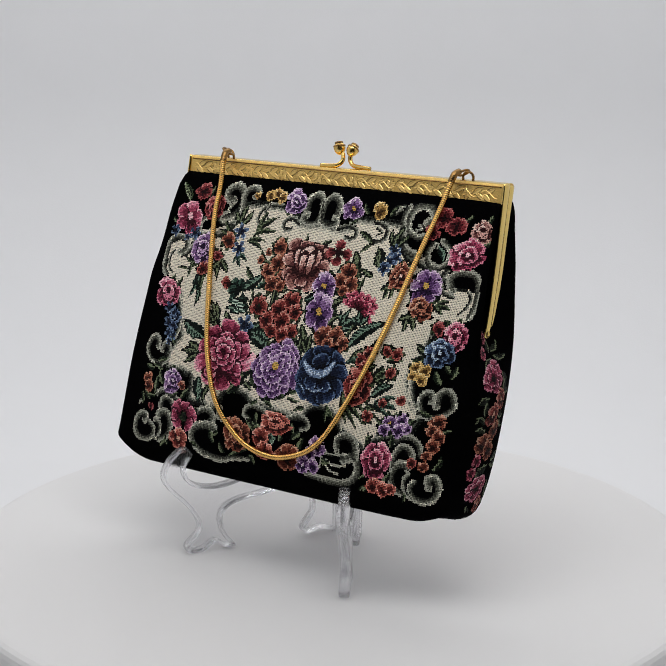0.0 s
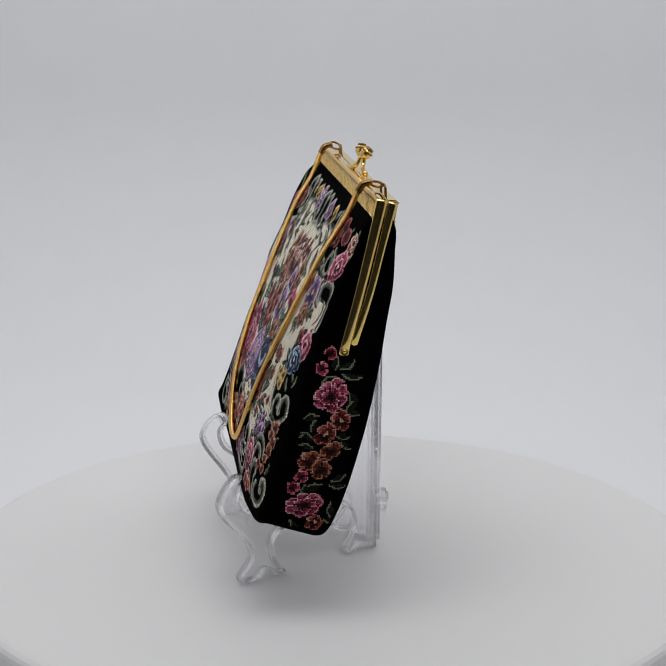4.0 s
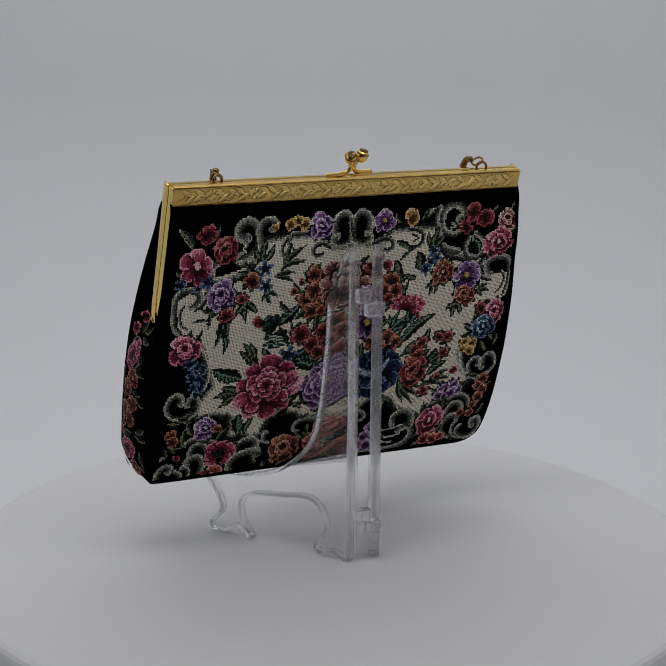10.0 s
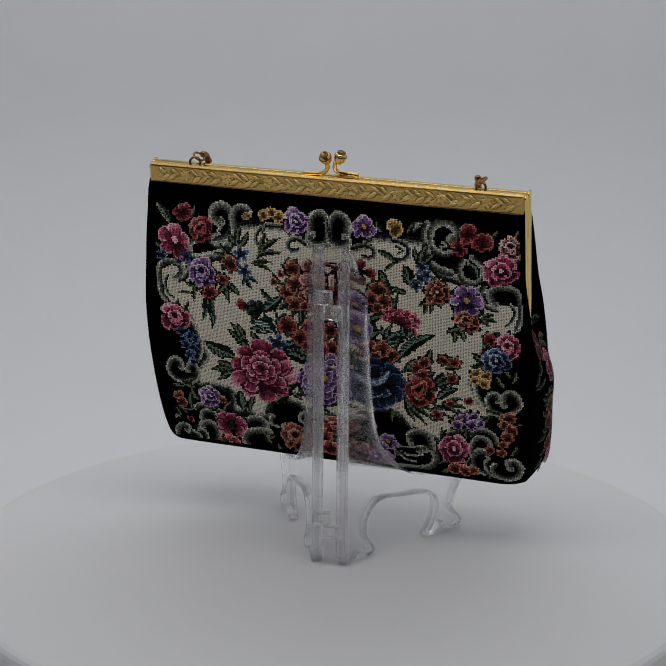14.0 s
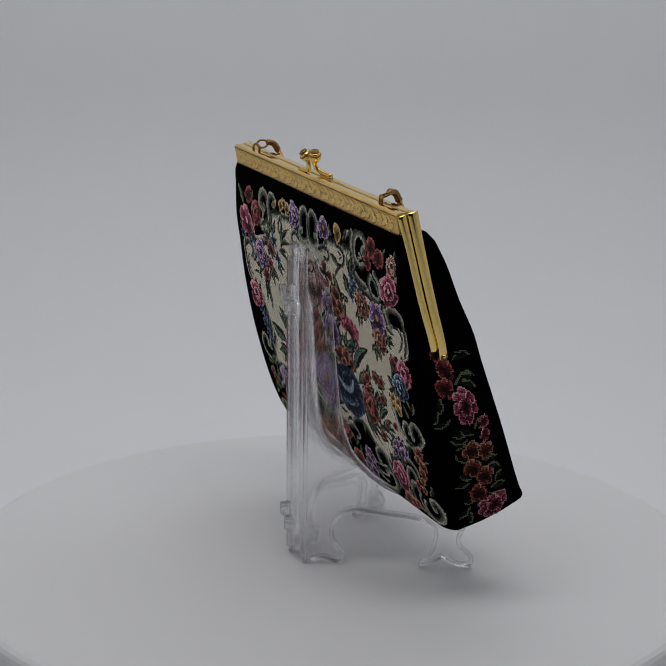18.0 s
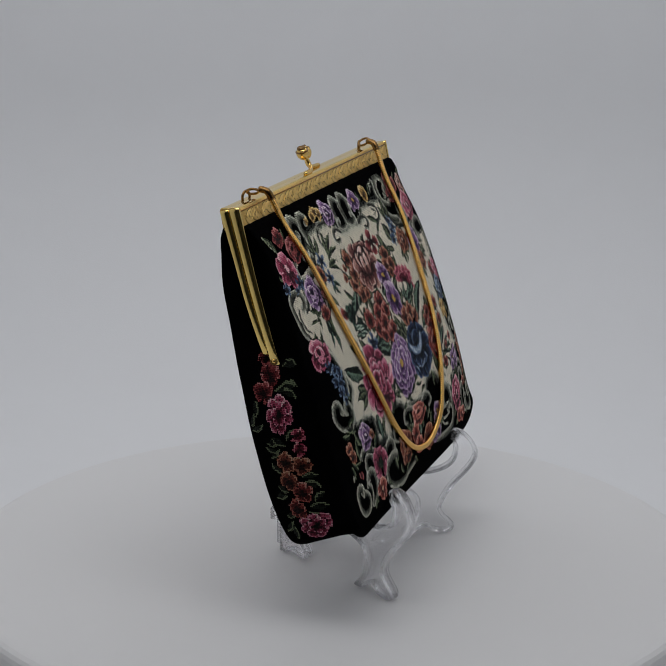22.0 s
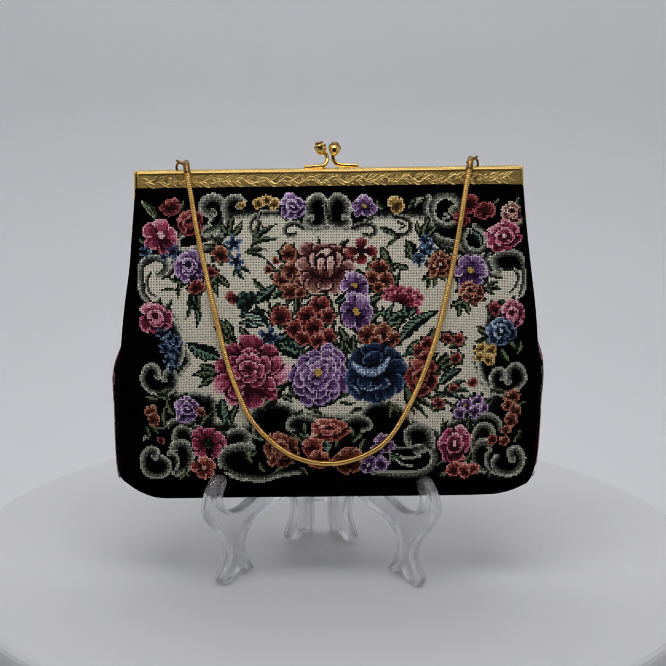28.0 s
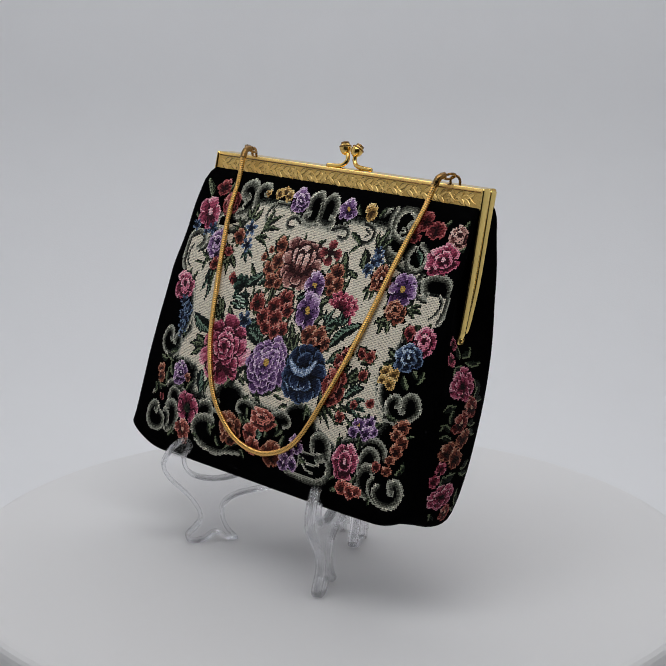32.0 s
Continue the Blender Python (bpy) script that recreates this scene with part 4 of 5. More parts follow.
    c.band([(394, 1002), (412, 990), (440, 994), (466, 1004)], 8, 7, GREY, -1)
    c.band([(338, 1034), (350, 1020)], 4, 3, GREY, -1)
    c.leaf(382, 1000, 396, 956, 7, GREEN)
    c.leaf(342, 938, 376, 940, 7, GREEN)
    c.leaf(356, 1004, 396, 1010, 5, GREEN)
    c.leaf(424, 1128, 438, 1100, 5, GREEN)
    c.leaf(446, 1122, 436, 1100, 5, GREEN)
    c.band([(1208, 1086), (1204, 1068), (1218, 1064), (1232, 1084), (1224, 1110), (1200, 1120), (1172, 1112), (1162, 1092), (1172, 1078)], 10, 7, GREY, -1)
    c.band([(1156, 1062), (1146, 1080), (1152, 1104), (1166, 1116)], 6, 5, GREY, 1)
    c.band([(1152, 1046), (1134, 1042), (1119, 1056), (1114, 1080), (1126, 1102), (1148, 1112)], 11, 7, GREY, 1)
    c.band([(1160, 1020), (1148, 1004), (1130, 1004), (1117, 1022), (1112, 1046)], 9, 7, GREY, 1)
    c.band([(1108, 996), (1126, 982), (1152, 980), (1172, 994), (1178, 1016)], 9, 7, GREY, -1)
    c.leaf(1216, 1050, 1226, 1012, 6, GREEN)
    c.leaf(1150, 1108, 1152, 1128, 5, GREEN)
    c.leaf(1046, 1122, 1056, 1098, 5, GREEN)
    c.leaf(1030, 1094, 1052, 1084, 4, GREEN)
    # scrolls below the bouquet
    c.band([(752, 996), (730, 984), (704, 980), (684, 988), (680, 1004), (696, 1012)], 9, 6, GREY, 1)
    c.band([(800, 998), (826, 984), (850, 982), (868, 990), (870, 1004), (852, 1010)], 9, 6, GREY, -1)
    c.leaf(690, 1012, 738, 1040, 9, GREEN)
    c.leaf(712, 996, 722, 1022, 6, GREEN)
    c.leaf(850, 1014, 828, 1044, 7, GREEN)
    c.leaf(822, 1000, 830, 1026, 6, GREEN)
    c.band([(574, 1046), (584, 1028), (568, 1013), (544, 1016), (530, 1030)], 11, 8, GREY, 1)
    c.band([(604, 1002), (600, 1022), (616, 1030)], 8, 5, GREY, 1)
    c.band([(590, 1052), (560, 1052), (530, 1062), (521, 1084), (534, 1106), (566, 1122), (620, 1127), (652, 1118), (704, 1110)], 12, 6, GREY, 1)
    c.leaf(574, 1062, 598, 1090, 8, GREEN)
    c.leaf(606, 1060, 590, 1074, 5, GREEN)
    c.leaf(628, 1112, 610, 1082, 7, GREEN)
    c.leaf(640, 1110, 700, 1094, 6, GREEN)
    c.band([(880, 1112), (930, 1116), (984, 1114), (1014, 1100), (1024, 1072), (1010, 1050), (984, 1058)], 7, 12, GREY, -1)
    c.band([(962, 1040), (960, 1014), (984, 1002), (1008, 1014), (1016, 1044)], 9, 11, GREY, -1)
    c.band([(932, 1068), (956, 1078), (990, 1072)], 4, 3, GREY, -1)
    c.band([(930, 1074), (944, 1090), (970, 1096)], 4, 3, GREY, 1)
    c.band([(930, 1052), (956, 1052), (992, 1044)], 4, 3, GREY, -1)
    c.band([(918, 1058), (920, 1076), (914, 1092)], 4, 3, GREY, -1)
    c.spray(945, 1075, 190, 2, 30, 5, GREEN, 20)
    # leaves of the garland, top left
    c.leaf(362, 514, 334, 466, 11, GREEN)
    c.leaf(418, 500, 433, 470, 6, GREEN)
    c.leaf(345, 575, 330, 560, 6, GREEN)
    c.spray(548, 560, 265, 3, 58, 10, GREEN, 30)
    c.spray(588, 580, 322, 3, 84, 8, GREEN, 22)
    c.spray(575, 592, 10, 2, 60, 6, GREEN, 24)
    c.spray(520, 580, 200, 2, 40, 6, GREEN, 40)
    c.spray(562, 620, 75, 3, 44, 6, TEAL, 30)
    c.spray(512, 640, 88, 3, 60, 10, GREEN, 30)
    c.leaf(440, 662, 395, 655, 6, GREEN)
    c.leaf(418, 686, 376, 686, 2.6, GREEN, 1)
    c.leaf(426, 668, 414, 704, 6, GREEN)
    c.leaf(452, 690, 436, 752, 8, TEAL)
    c.leaf(458, 690, 460, 772, 9, TEAL)
    c.leaf(468, 690, 478, 748, 7, GREEN)
    c.leaf(372, 728, 378, 700, 6, GREEN)
    c.leaf(392, 730, 404, 706, 5, GREEN)
    # leaves, top right
    c.spray(1000, 566, 275, 3, 62, 9, GREEN, 26)
    c.leaf(976, 610, 952, 566, 18, GREEN, 4)
    c.leaf(945, 560, 892, 538, 7, GREEN)
    c.leaf(940, 562, 908, 582, 5, GREEN)
    c.spray(1018, 650, 120, 3, 36, 6, GREEN, 36)
    c.spray(1092, 706, 112, 3, 46, 9, GREEN, 34)
    c.spray(1140, 675, 20, 3, 40, 6, GREEN, 30)
    c.leaf(1158, 490, 1176, 462, 5, GREEN)
    c.leaf(1210, 485, 1226, 460, 6, GREEN)
    c.leaf(1216, 535, 1236, 520, 6, GREEN)
    c.leaf(1112, 545, 1132, 580, 7, TEAL)
    c.leaf(905, 490, 886, 466, 6, GREEN)
    c.leaf(960, 488, 985, 466, 7, GREEN)
    # leaves at the sides and below
    c.leaf(514, 850, 446, 800, 22, TEAL, 4)
    c.spray(522, 884, 184, 3, 72, 12, GREEN, 26)
    c.leaf(552, 826, 534, 758, 16, GREEN)
    c.leaf(582, 806, 566, 766, 11, GREEN)
    c.spray(545, 800, 235, 3, 62, 9, GREEN, 24)
    c.leaf(430, 870, 400, 850, 7, GREEN)
    c.leaf(404, 935, 364, 935, 6, GREEN)
    c.leaf(415, 975, 392, 940, 7, GREEN)
    c.spray(345, 1000, 60, 2, 40, 5, GREEN, 60)
    c.leaf(532, 938, 526, 1004, 18, TEAL, 5)
    c.leaf(562, 945, 548, 1000, 9, GREEN)
    c.leaf(470, 1000, 500, 975, 6, GREEN)
    c.leaf(608, 952, 688, 900, 20, GREEN, 4)
    c.leaf(650, 908, 690, 880, 12, GREEN)
    c.leaf(660, 930, 692, 945, 9, GREEN)
    c.leaf(1150, 786, 1120, 770, 9, GREEN)
    c.leaf(1148, 806, 1116, 802, 7, GREEN)
    c.leaf(1178, 826, 1200, 856, 8, GREEN)
    c.leaf(1196, 812, 1218, 826, 6, GREEN)
    c.leaf(1225, 810, 1214, 840, 6, GREEN)
    c.leaf(1148, 800, 1118, 820, 5, GREEN)
    c.spray(958, 900, 58, 4, 104, 8, GREEN, 13)
    c.spray(1036, 874, 320, 3, 60, 10, GREEN, 32)
    c.leaf(1030, 900, 1090, 872, 14, TEAL)
    c.leaf(1030, 930, 1090, 922, 9, GREEN)
    c.leaf(1052, 832, 1030, 866, 8, GREEN)
    c.leaf(1056, 822, 1090, 812, 8, GREEN)
    c.spray(1045, 905, 20, 3, 62, 8, TEAL, 24)
    c.spray(1050, 935, 200, 2, 40, 6, GREEN, 30)
    c.leaf(1088, 956, 1050, 950, 7, GREEN)
    c.leaf(1130, 962, 1160, 940, 8, GREEN)
    c.leaf(1050, 1010, 1040, 985, 6, GREEN)
    c.leaf(1215, 1050, 1226, 1018, 7, GREEN)
    c.leaf(1205, 965, 1240, 958, 5, GREEN)
    c.leaf(1046, 1108, 1036, 1124, 5, GREEN)
    c.leaf(772, 1026, 764, 1064, 11, TEAL)
    c.leaf(790, 1050, 800, 1020, 7, GREEN)
    c.leaf(708, 1040, 690, 1010, 7, GREEN)
    c.leaf(840, 1060, 866, 1030, 8, GREEN)
    c.leaf(704, 1100, 726, 1122, 6, GREEN)
    c.leaf(536, 1046, 522, 1012, 6, GREEN)
    c.leaf(520, 1098, 540, 1114, 6, GREEN)
    c.leaf(438, 1000, 466, 990, 6, GREEN)
    c.leaf(1096, 1090, 1108, 1066, 7, GREEN)
    c.leaf(1036, 1010, 1056, 990, 8, GREEN)
    c.leaf(1108, 1010, 1100, 980, 8, GREEN)
    # leaves of the bouquet
    c.leaf(638, 768, 604, 655, 3.2, GREEN, 1, "stem")
    c.leaf(605, 720, 646, 662, 17, TEAL)
    c.leaf(622, 680, 596, 655, 8, GREEN)
    c.leaf(622, 738, 562, 762, 12, TEAL)
    c.leaf(630, 745, 600, 776, 9, TEAL)
    c.leaf(646, 786, 708, 856, 25, TEAL, 4)
    c.leaf(644, 800, 690, 776, 12, TEAL)
    c.leaf(660, 820, 706, 836, 13, TEAL)
    c.leaf(700, 735, 690, 690, 9, GREEN)
    for u0, v0, u1, v1, w, pal in ((828, 654, 816, 622, 10, TEAL), (858, 652, 874, 620, 10, TEAL), (868, 722, 908, 688, 10, GREEN), (860, 762, 908, 736, 10, GREEN), (905, 782, 936, 738, 10, GREEN),
                                   (798, 768, 814, 842, 13, GREEN), (840, 790, 828, 846, 11, GREEN), (702, 716, 714, 668, 9, GREEN), (724, 706, 744, 674, 9, GREEN), (640, 702, 672, 688, 8, TEAL),
                                   (960, 640, 930, 616, 9, GREEN), (908, 612, 896, 580, 11, GREEN), (646, 640, 632, 612, 6, GREEN), (1010, 806, 1026, 770, 9, GREEN), (1000, 852, 1030, 828, 9, GREEN),
                                   (812, 700, 790, 716, 10, TEAL), (716, 820, 690, 800, 10, TEAL), (800, 812, 780, 830, 10, GREEN)):
        c.leaf(u0, v0, u1, v1, w, pal)
    c.leaf(790, 700, 770, 665, 9, TEAL)
    c.leaf(815, 650, 838, 622, 9, GREEN)
    c.leaf(930, 640, 912, 592, 8, GREEN)
    c.leaf(915, 690, 945, 640, 7, GREEN)
    c.spray(910, 770, 300, 4, 66, 9, TEAL, 24)
    c.leaf(936, 804, 1036, 734, 17, TEAL, 5)
    c.leaf(948, 836, 1000, 800, 10, GREEN)
    c.leaf(930, 790, 1000, 700, 7, GREEN)
    c.leaf(800, 800, 812, 845, 9, GREEN)
    c.leaf(815, 800, 830, 842, 9, GREEN)
    c.leaf(945, 842, 1000, 800, 7, TEAL)
    c.leaf(755, 590, 748, 556, 5, GREEN)
    c.leaf(800, 580, 822, 560, 5, GREEN)
    c.leaf(640, 635, 668, 645, 4, GREEN, 1)
    c.leaf(716, 962, 690, 975, 5, GREEN)
    c.leaf(735, 962, 760, 975, 6, GREEN)
    c.leaf(850, 956, 826, 972, 6, GREEN)
    c.leaf(800, 948, 836, 944, 5, GREEN)
    c.spray(912, 940, 60, 2, 46, 7, GREEN, 30)
    # garland flowers, top
    c.blossom("mauve_blossom", 402, 486, 24, MAROON, 6)
    c.rose("dark_red_rose", 448, 523, 31, 31, MAROON, 2.4, 6)
    c.blossom("pink_blossom", 377, 555, 42, PINK, 5, PINK[3:], 20)
    for u, v, r in ((342, 594, 13), (408, 594, 15), (386, 606, 9)):
        c.star(u, v, r, BLUE, v)
    for u, v, r in ((610, 476, 15), (630, 468, 14), (646, 478, 15)):
        c.blossom("yellow_blossom", u, v, r, OCHRE, 5)
    c.blossom("yellow_bud", 570, 480, 10, OCHRE, 4)
    c.rose("lilac_rose", 688, 484, 31, 31, PURPLE, 2.5, 6, eye=PURPLE[3:])
    c.blossom("lilac_blossom", 857, 484, 29, PURPLE, 6, YELLOW)
    c.blossom("yellow_blossom", 934, 477, 22, OCHRE, 5)
    c.blossom("maroon_blossom", 1106, 478, 24, MAROON, 5)
    c.blossom("maroon_blossom", 1142, 494, 25, MAROON, 5, turn=30)
    c.blossom("maroon_blossom", 1086, 514, 20, MAROON, 5, turn=10)
    c.rose("salmon_rosebud", 1207, 503, 26, 27, DUSTY, 2, 5)
    c.rose("pink_rose", 1185, 559, 42, 36, PINK, 2.6, 5, eye=PINK[4:])
    # garland flowers, sides
    c.blossom("rust_blossom", 520, 599, 21, RUST, 5)
    c.blossom("red_blossom", 498, 641, 14, MAROON, 5)
    c.star(550, 574, 18, BLUE)
    c.star(556, 615, 17, BLUE, 30)
    c.rose("lilac_rose", 446, 630, 34, 40, PURPLE, 2.6, 6)
    c.blossom("rust_blossom", 463, 676, 19, BRICK, 5, turn=20)
    c.rose("pink_rose", 366, 750, 38, 36, PINK, 2.6, 5, turn=20)
    for u, v, r in ((382, 788, 13), (402, 798, 13), (418, 806, 11), (390, 820, 13), (410, 828, 12), (398, 848, 12), (416, 852, 10), (404, 868, 9)):
        c.star(u, v, r, BLUE, v)
    for u, v, r in ((1002, 568, 14), (1012, 584, 13), (996, 594, 13), (986, 612, 14)):
        c.star(u, v, r, BLUE, v)
    c.rose("rust_rose", 1036, 625, 30, 31, RUST, 2, 5, eye=DUSTY[2:])
    c.blossom("violet_pansy", 1107, 640, 41, PURPLE, 6, YELLOW)
    c.rose("rust_rose", 1108, 691, 29, 26, RUST, 2.4, 5)
    c.blossom("mauve_blossom", 1164, 730, 16, MAROON, 5)
    c.rose("pink_rose", 1206, 745, 28, 34, PINK, 2.4, 5)
    c.rose("blue_rose", 1178, 786, 35, 33, BLUE, 2.5, 6, eye=BLUE[3:])
    for u, v, r in ((1132, 822, 15), (1154, 828, 17), (1150, 848, 15), (1128, 842, 12)):
        c.blossom("yellow_blossom", u, v, r, OCHRE, 5)
    # garland flowers, bottom
    c.blossom("rust_blossom", 356, 968, 16, RUST, 5)
    c.blossom("rust_blossom", 362, 988, 16, RUST, 5, turn=30)
    c.blossom("maroon_bud", 378, 1036, 9, MAROON, 4)
    c.rose("lilac_rose", 440, 963, 30, 30, PURPLE, 2.6, 6, eye=PURPLE[3:])
    c.blossom("rust_bud", 474, 968, 12, RUST, 4)
    c.flower("pink_blossom", PINK, [(490, 1042)], ((482, 1036, 456, 1012, 20, 0.0), (494, 1032, 500, 1004, 20, -0.04), (502, 1040, 530, 1026, 19, 0.04), (498, 1052, 518, 1066, 18, -0.02), (482, 1052, 462, 1072, 18, 0.06), (478, 1044, 450, 1044, 14, -0.06)))
    c.paint("pink_blossom", np.hypot(c.U - 490, c.V - 1044) < 12, GREEN, 0.25 + 0.15 * c.fuzz, extend=True)
    c.blossom("coral_blossom", 481, 1100, 29, CORAL, 5, RUST[3:], 18)
    c.rose("rust_rose", 661, 1056, 42, 42, RUST, 3, 7)
    c.blossom("coral_blossom", 738, 1048, 28, CORAL, 5)
    c.blossom("coral_blossom", 752, 1082, 26, CORAL, 5, turn=25)
    c.rose("coral_rose", 776, 1008, 46, 26, CORAL, 2.4, 5)
    c.blossom("rust_blossom", 820, 1084, 36, RUST, 5)
    c.blossom("lilac_blossom", 905, 1042, 24, PURPLE, 5, YELLOW)
    c.blossom("lilac_blossom", 886, 1066, 20, PURPLE, 5)
    c.blossom("lilac_blossom", 868, 1092, 22, PURPLE, 5, PURPLE[4:])
    c.blossom("lilac_blossom", 898, 1090, 18, PURPLE, 5)
    c.rose("pink_rose", 1071, 1044, 39, 41, PINK, 2.7, 5, turn=40, eye=PINK[4:])
    for u, v, r in ((1070, 1102, 20), (1096, 1108, 19), (1116, 1104, 14)):
        c.blossom("coral_blossom", u, v, r, CORAL, 5)
    for u, v, r in ((1206, 938, 19), (1196, 958, 15), (1214, 972, 17), (1204, 992, 17), (1192, 1016, 13), (1188, 1042, 13)):
        c.blossom("rust_blossom", u, v, r, RUST, 5)
    c.blossom("maroon_bud", 1160, 1036, 13, BRICK, 4)
    for u, v, r, e in ((1096, 952, 19, YELLOW), (1124, 946, 17, None), (1118, 968, 17, None), (1082, 970, 15, None), (1138, 962, 12, None)):
        c.blossom("violet_blossom", u, v, r, PURPLE, 5, e)
    # bouquet
    for u, v, r in ((680, 598, 21), (688, 634, 23), (662, 660, 20), (712, 664, 21), (682, 686, 21), (650, 614, 10), (632, 634, 11), (708, 690, 14)):
        c.blossom("rust_blossom", u, v, r, RUST, 5)
    c.flower("dusty_pink_peony", DUSTY, [(735, 655), (705, 640), (704, 600), (725, 575), (770, 572), (820, 580), (832, 620), (830, 660), (790, 690), (745, 690)],
             ((738, 612, 716, 572, 20, -0.10), (760, 606, 760, 572, 22, -0.14), (792, 606, 800, 578, 20, -0.12), (806, 622, 828, 590, 18, -0.14), (800, 640, 834, 622, 18, -0.02),
              (742, 645, 702, 612, 19, 0.04), (746, 655, 704, 656, 15, -0.06), (800, 655, 832, 654, 16, 0.02), (752, 655, 728, 688, 20, 0.02), (784, 658, 800, 688, 22, 0.04), (768, 655, 764, 684, 16, -0.02),
              (752, 648, 740, 596, 15, 0.10), (782, 648, 794, 594, 15, 0.12), (767, 654, 768, 586, 22, 0.24), (758, 652, 756, 606, 9, 0.22), (777, 652, 780, 604, 9, 0.26)))
    c.flower("maroon_blossom", MAROON, [(850, 590)], ((850, 586, 851, 560, 14, 0.04), (844, 592, 816, 594, 12, -0.02), (858, 592, 889, 592, 13, -0.06), (852, 598, 852, 622, 14, 0.0)))
    for u, v, r in ((892, 630, 22), (876, 654, 19), (908, 660, 21), (890, 676, 14)):
        c.blossom("rust_blossom", u, v, r, RUST, 5)
    c.blossom("red_blossom", 662, 744, 25, BRICK, 5, GREEN[:2])
    for u, v, r in ((722, 742, 24), (756, 720, 25), (772, 744, 20), (694, 772, 22), (740, 770, 23), (772, 792, 21), (714, 796, 19), (748, 800, 18)):
        c.blossom("red_blossom", u, v, r, BRICK, 5)
    c.blossom("violet_blossom", 836, 672, 32, PURPLE, 5, YELLOW, -18)
    c.blossom("violet_blossom", 840, 732, 43, PURPLE, 6, YELLOW, 14)
    x, y, d, a = c.polar(950, 708, 50, 40, 28)
    c.begin("carnation", (d < 0.8) & (y < 0.2), CRIMSON)
    for ring in (1.0, 0.72):
        for k in range(9):
            t = radians(172 + k * 23.5 + (10 if ring < 1 else 0))
            c.petal(x, y, 0.25 * math.cos(t), 0.2 + 0.25 * math.sin(t), ring * 1.04 * math.cos(t), 0.2 + ring * 1.2 * math.sin(t), 0.17 * ring, CRIMSON, 0.12 * math.sin(3 * k), 0.07, 0.28)
    c.spray(962, 752, 255, 3, 40, 10, TEAL, 40)
    for u, v, r in ((866, 786, 24), (900, 784, 24), (926, 796, 18), (884, 802, 16)):
        c.blossom("rust_blossom", u, v, r, RUST, 5)
    c.flower("rosebud_sepals", TEAL[:4], [(572, 692), (590, 690), (602, 706), (594, 726), (570, 728), (556, 714)], ((596, 722, 566, 690, 14, -0.06), (592, 728, 558, 712, 12, -0.10), (600, 710, 588, 688, 9, -0.14), (590, 730, 566, 732, 6, 0.0)))
    c.flower("rosebud", BRICK, [(548, 702)], ((562, 702, 532, 700, 12, 0.02), (560, 706, 542, 714, 7, -0.1)))
    for u0, v0, u1, v1, w in ((624, 744, 562, 752, 11), (630, 752, 580, 776, 9), (626, 738, 588, 732, 6)):
        c.leaf(u0, v0, u1, v1, w, TEAL, 2, hollow=True)
    c.band([(600, 706), (606, 724), (622, 742), (634, 772)], 3.2, 3.6, TEAL[:2], name="stem")
    c.star(634, 795, 22, BLUE, 10)
    c.flower("large_pink_rose", PINK, [(560, 830), (600, 800), (650, 830), (676, 870), (640, 925), (600, 950), (545, 935), (515, 900), (525, 860)],
             ((588, 838, 596, 788, 30, -0.06), (612, 846, 650, 816, 20, -0.12), (562, 850, 540, 810, 22, -0.10), (560, 870, 508, 856, 18, -0.12), (558, 898, 502, 904, 22, 0.14), (574, 914, 538, 946, 20, 0.02),
              (594, 918, 598, 960, 24, -0.06), (606, 918, 656, 926, 16, -0.14), (596, 914, 688, 862, 21, 0.26), (612, 890, 664, 840, 16, -0.04),
              (564, 900, 548, 936, 18, 0.0), (620, 904, 650, 900, 16, 0.02)))
    for reach, wide, lit, first in ((50, 21, -0.06, -160), (36, 17, 0.06, -125), (21, 10, 0.14, -95)):
        for k in range(5):
            t = radians(first + 72 * k)
            c.petal(c.U, c.V, 586 + 0.3 * reach * math.cos(t), 866 + 0.3 * reach * math.sin(t), 586 + 1.1 * reach * math.cos(t), 866 + 0.95 * reach * math.sin(t), wide, PINK,
                    lit - 0.12 * math.sin(t) + 0.05 * math.sin(5 * k), 3.6 / wide, min(0.42, 4.6 / wide), 0.76)
    c.paint("large_pink_rose", np.hypot(c.U - 584, (c.V - 864) * 1.3) < 7, PINK, 0.08 + 0 * c.U, extend=True)
    x, y, d, a = c.polar(754, 884, 71, 72)
    c.foliage(d, a, 1.08, 9, GREEN)
    c.begin("large_purple_dahlia", d < 0.9, PURPLE)
    for row, n, lit, wide, heart in ((1.0, 11, -0.14, 0.26, 0.0), (0.78, 9, -0.06, 0.25, 0.0), (0.55, 6, 0.08, 0.27, 0.02), (0.30, 5, 0.14, 0.17, 0.05)):
        for k in range(n):
            t = math.tau * (k + 0.12 * math.sin(3 * k + n)) / n + 0.4 * n
            q = row * (1 + 0.05 * math.sin(2.3 * k + n))
            c.petal(x, y + heart, 0.35 * q * math.cos(t), 0.35 * q * math.sin(t), q * math.cos(t), q * math.sin(t), wide, PURPLE, lit - 0.06 * math.sin(t), 0.05, 0.22, 0.82)
    c.paint("large_purple_dahlia", np.hypot(c.U - 750, c.V - 876) < 10, YELLOW, 0.6 + 0.3 * c.fuzz, extend=True)
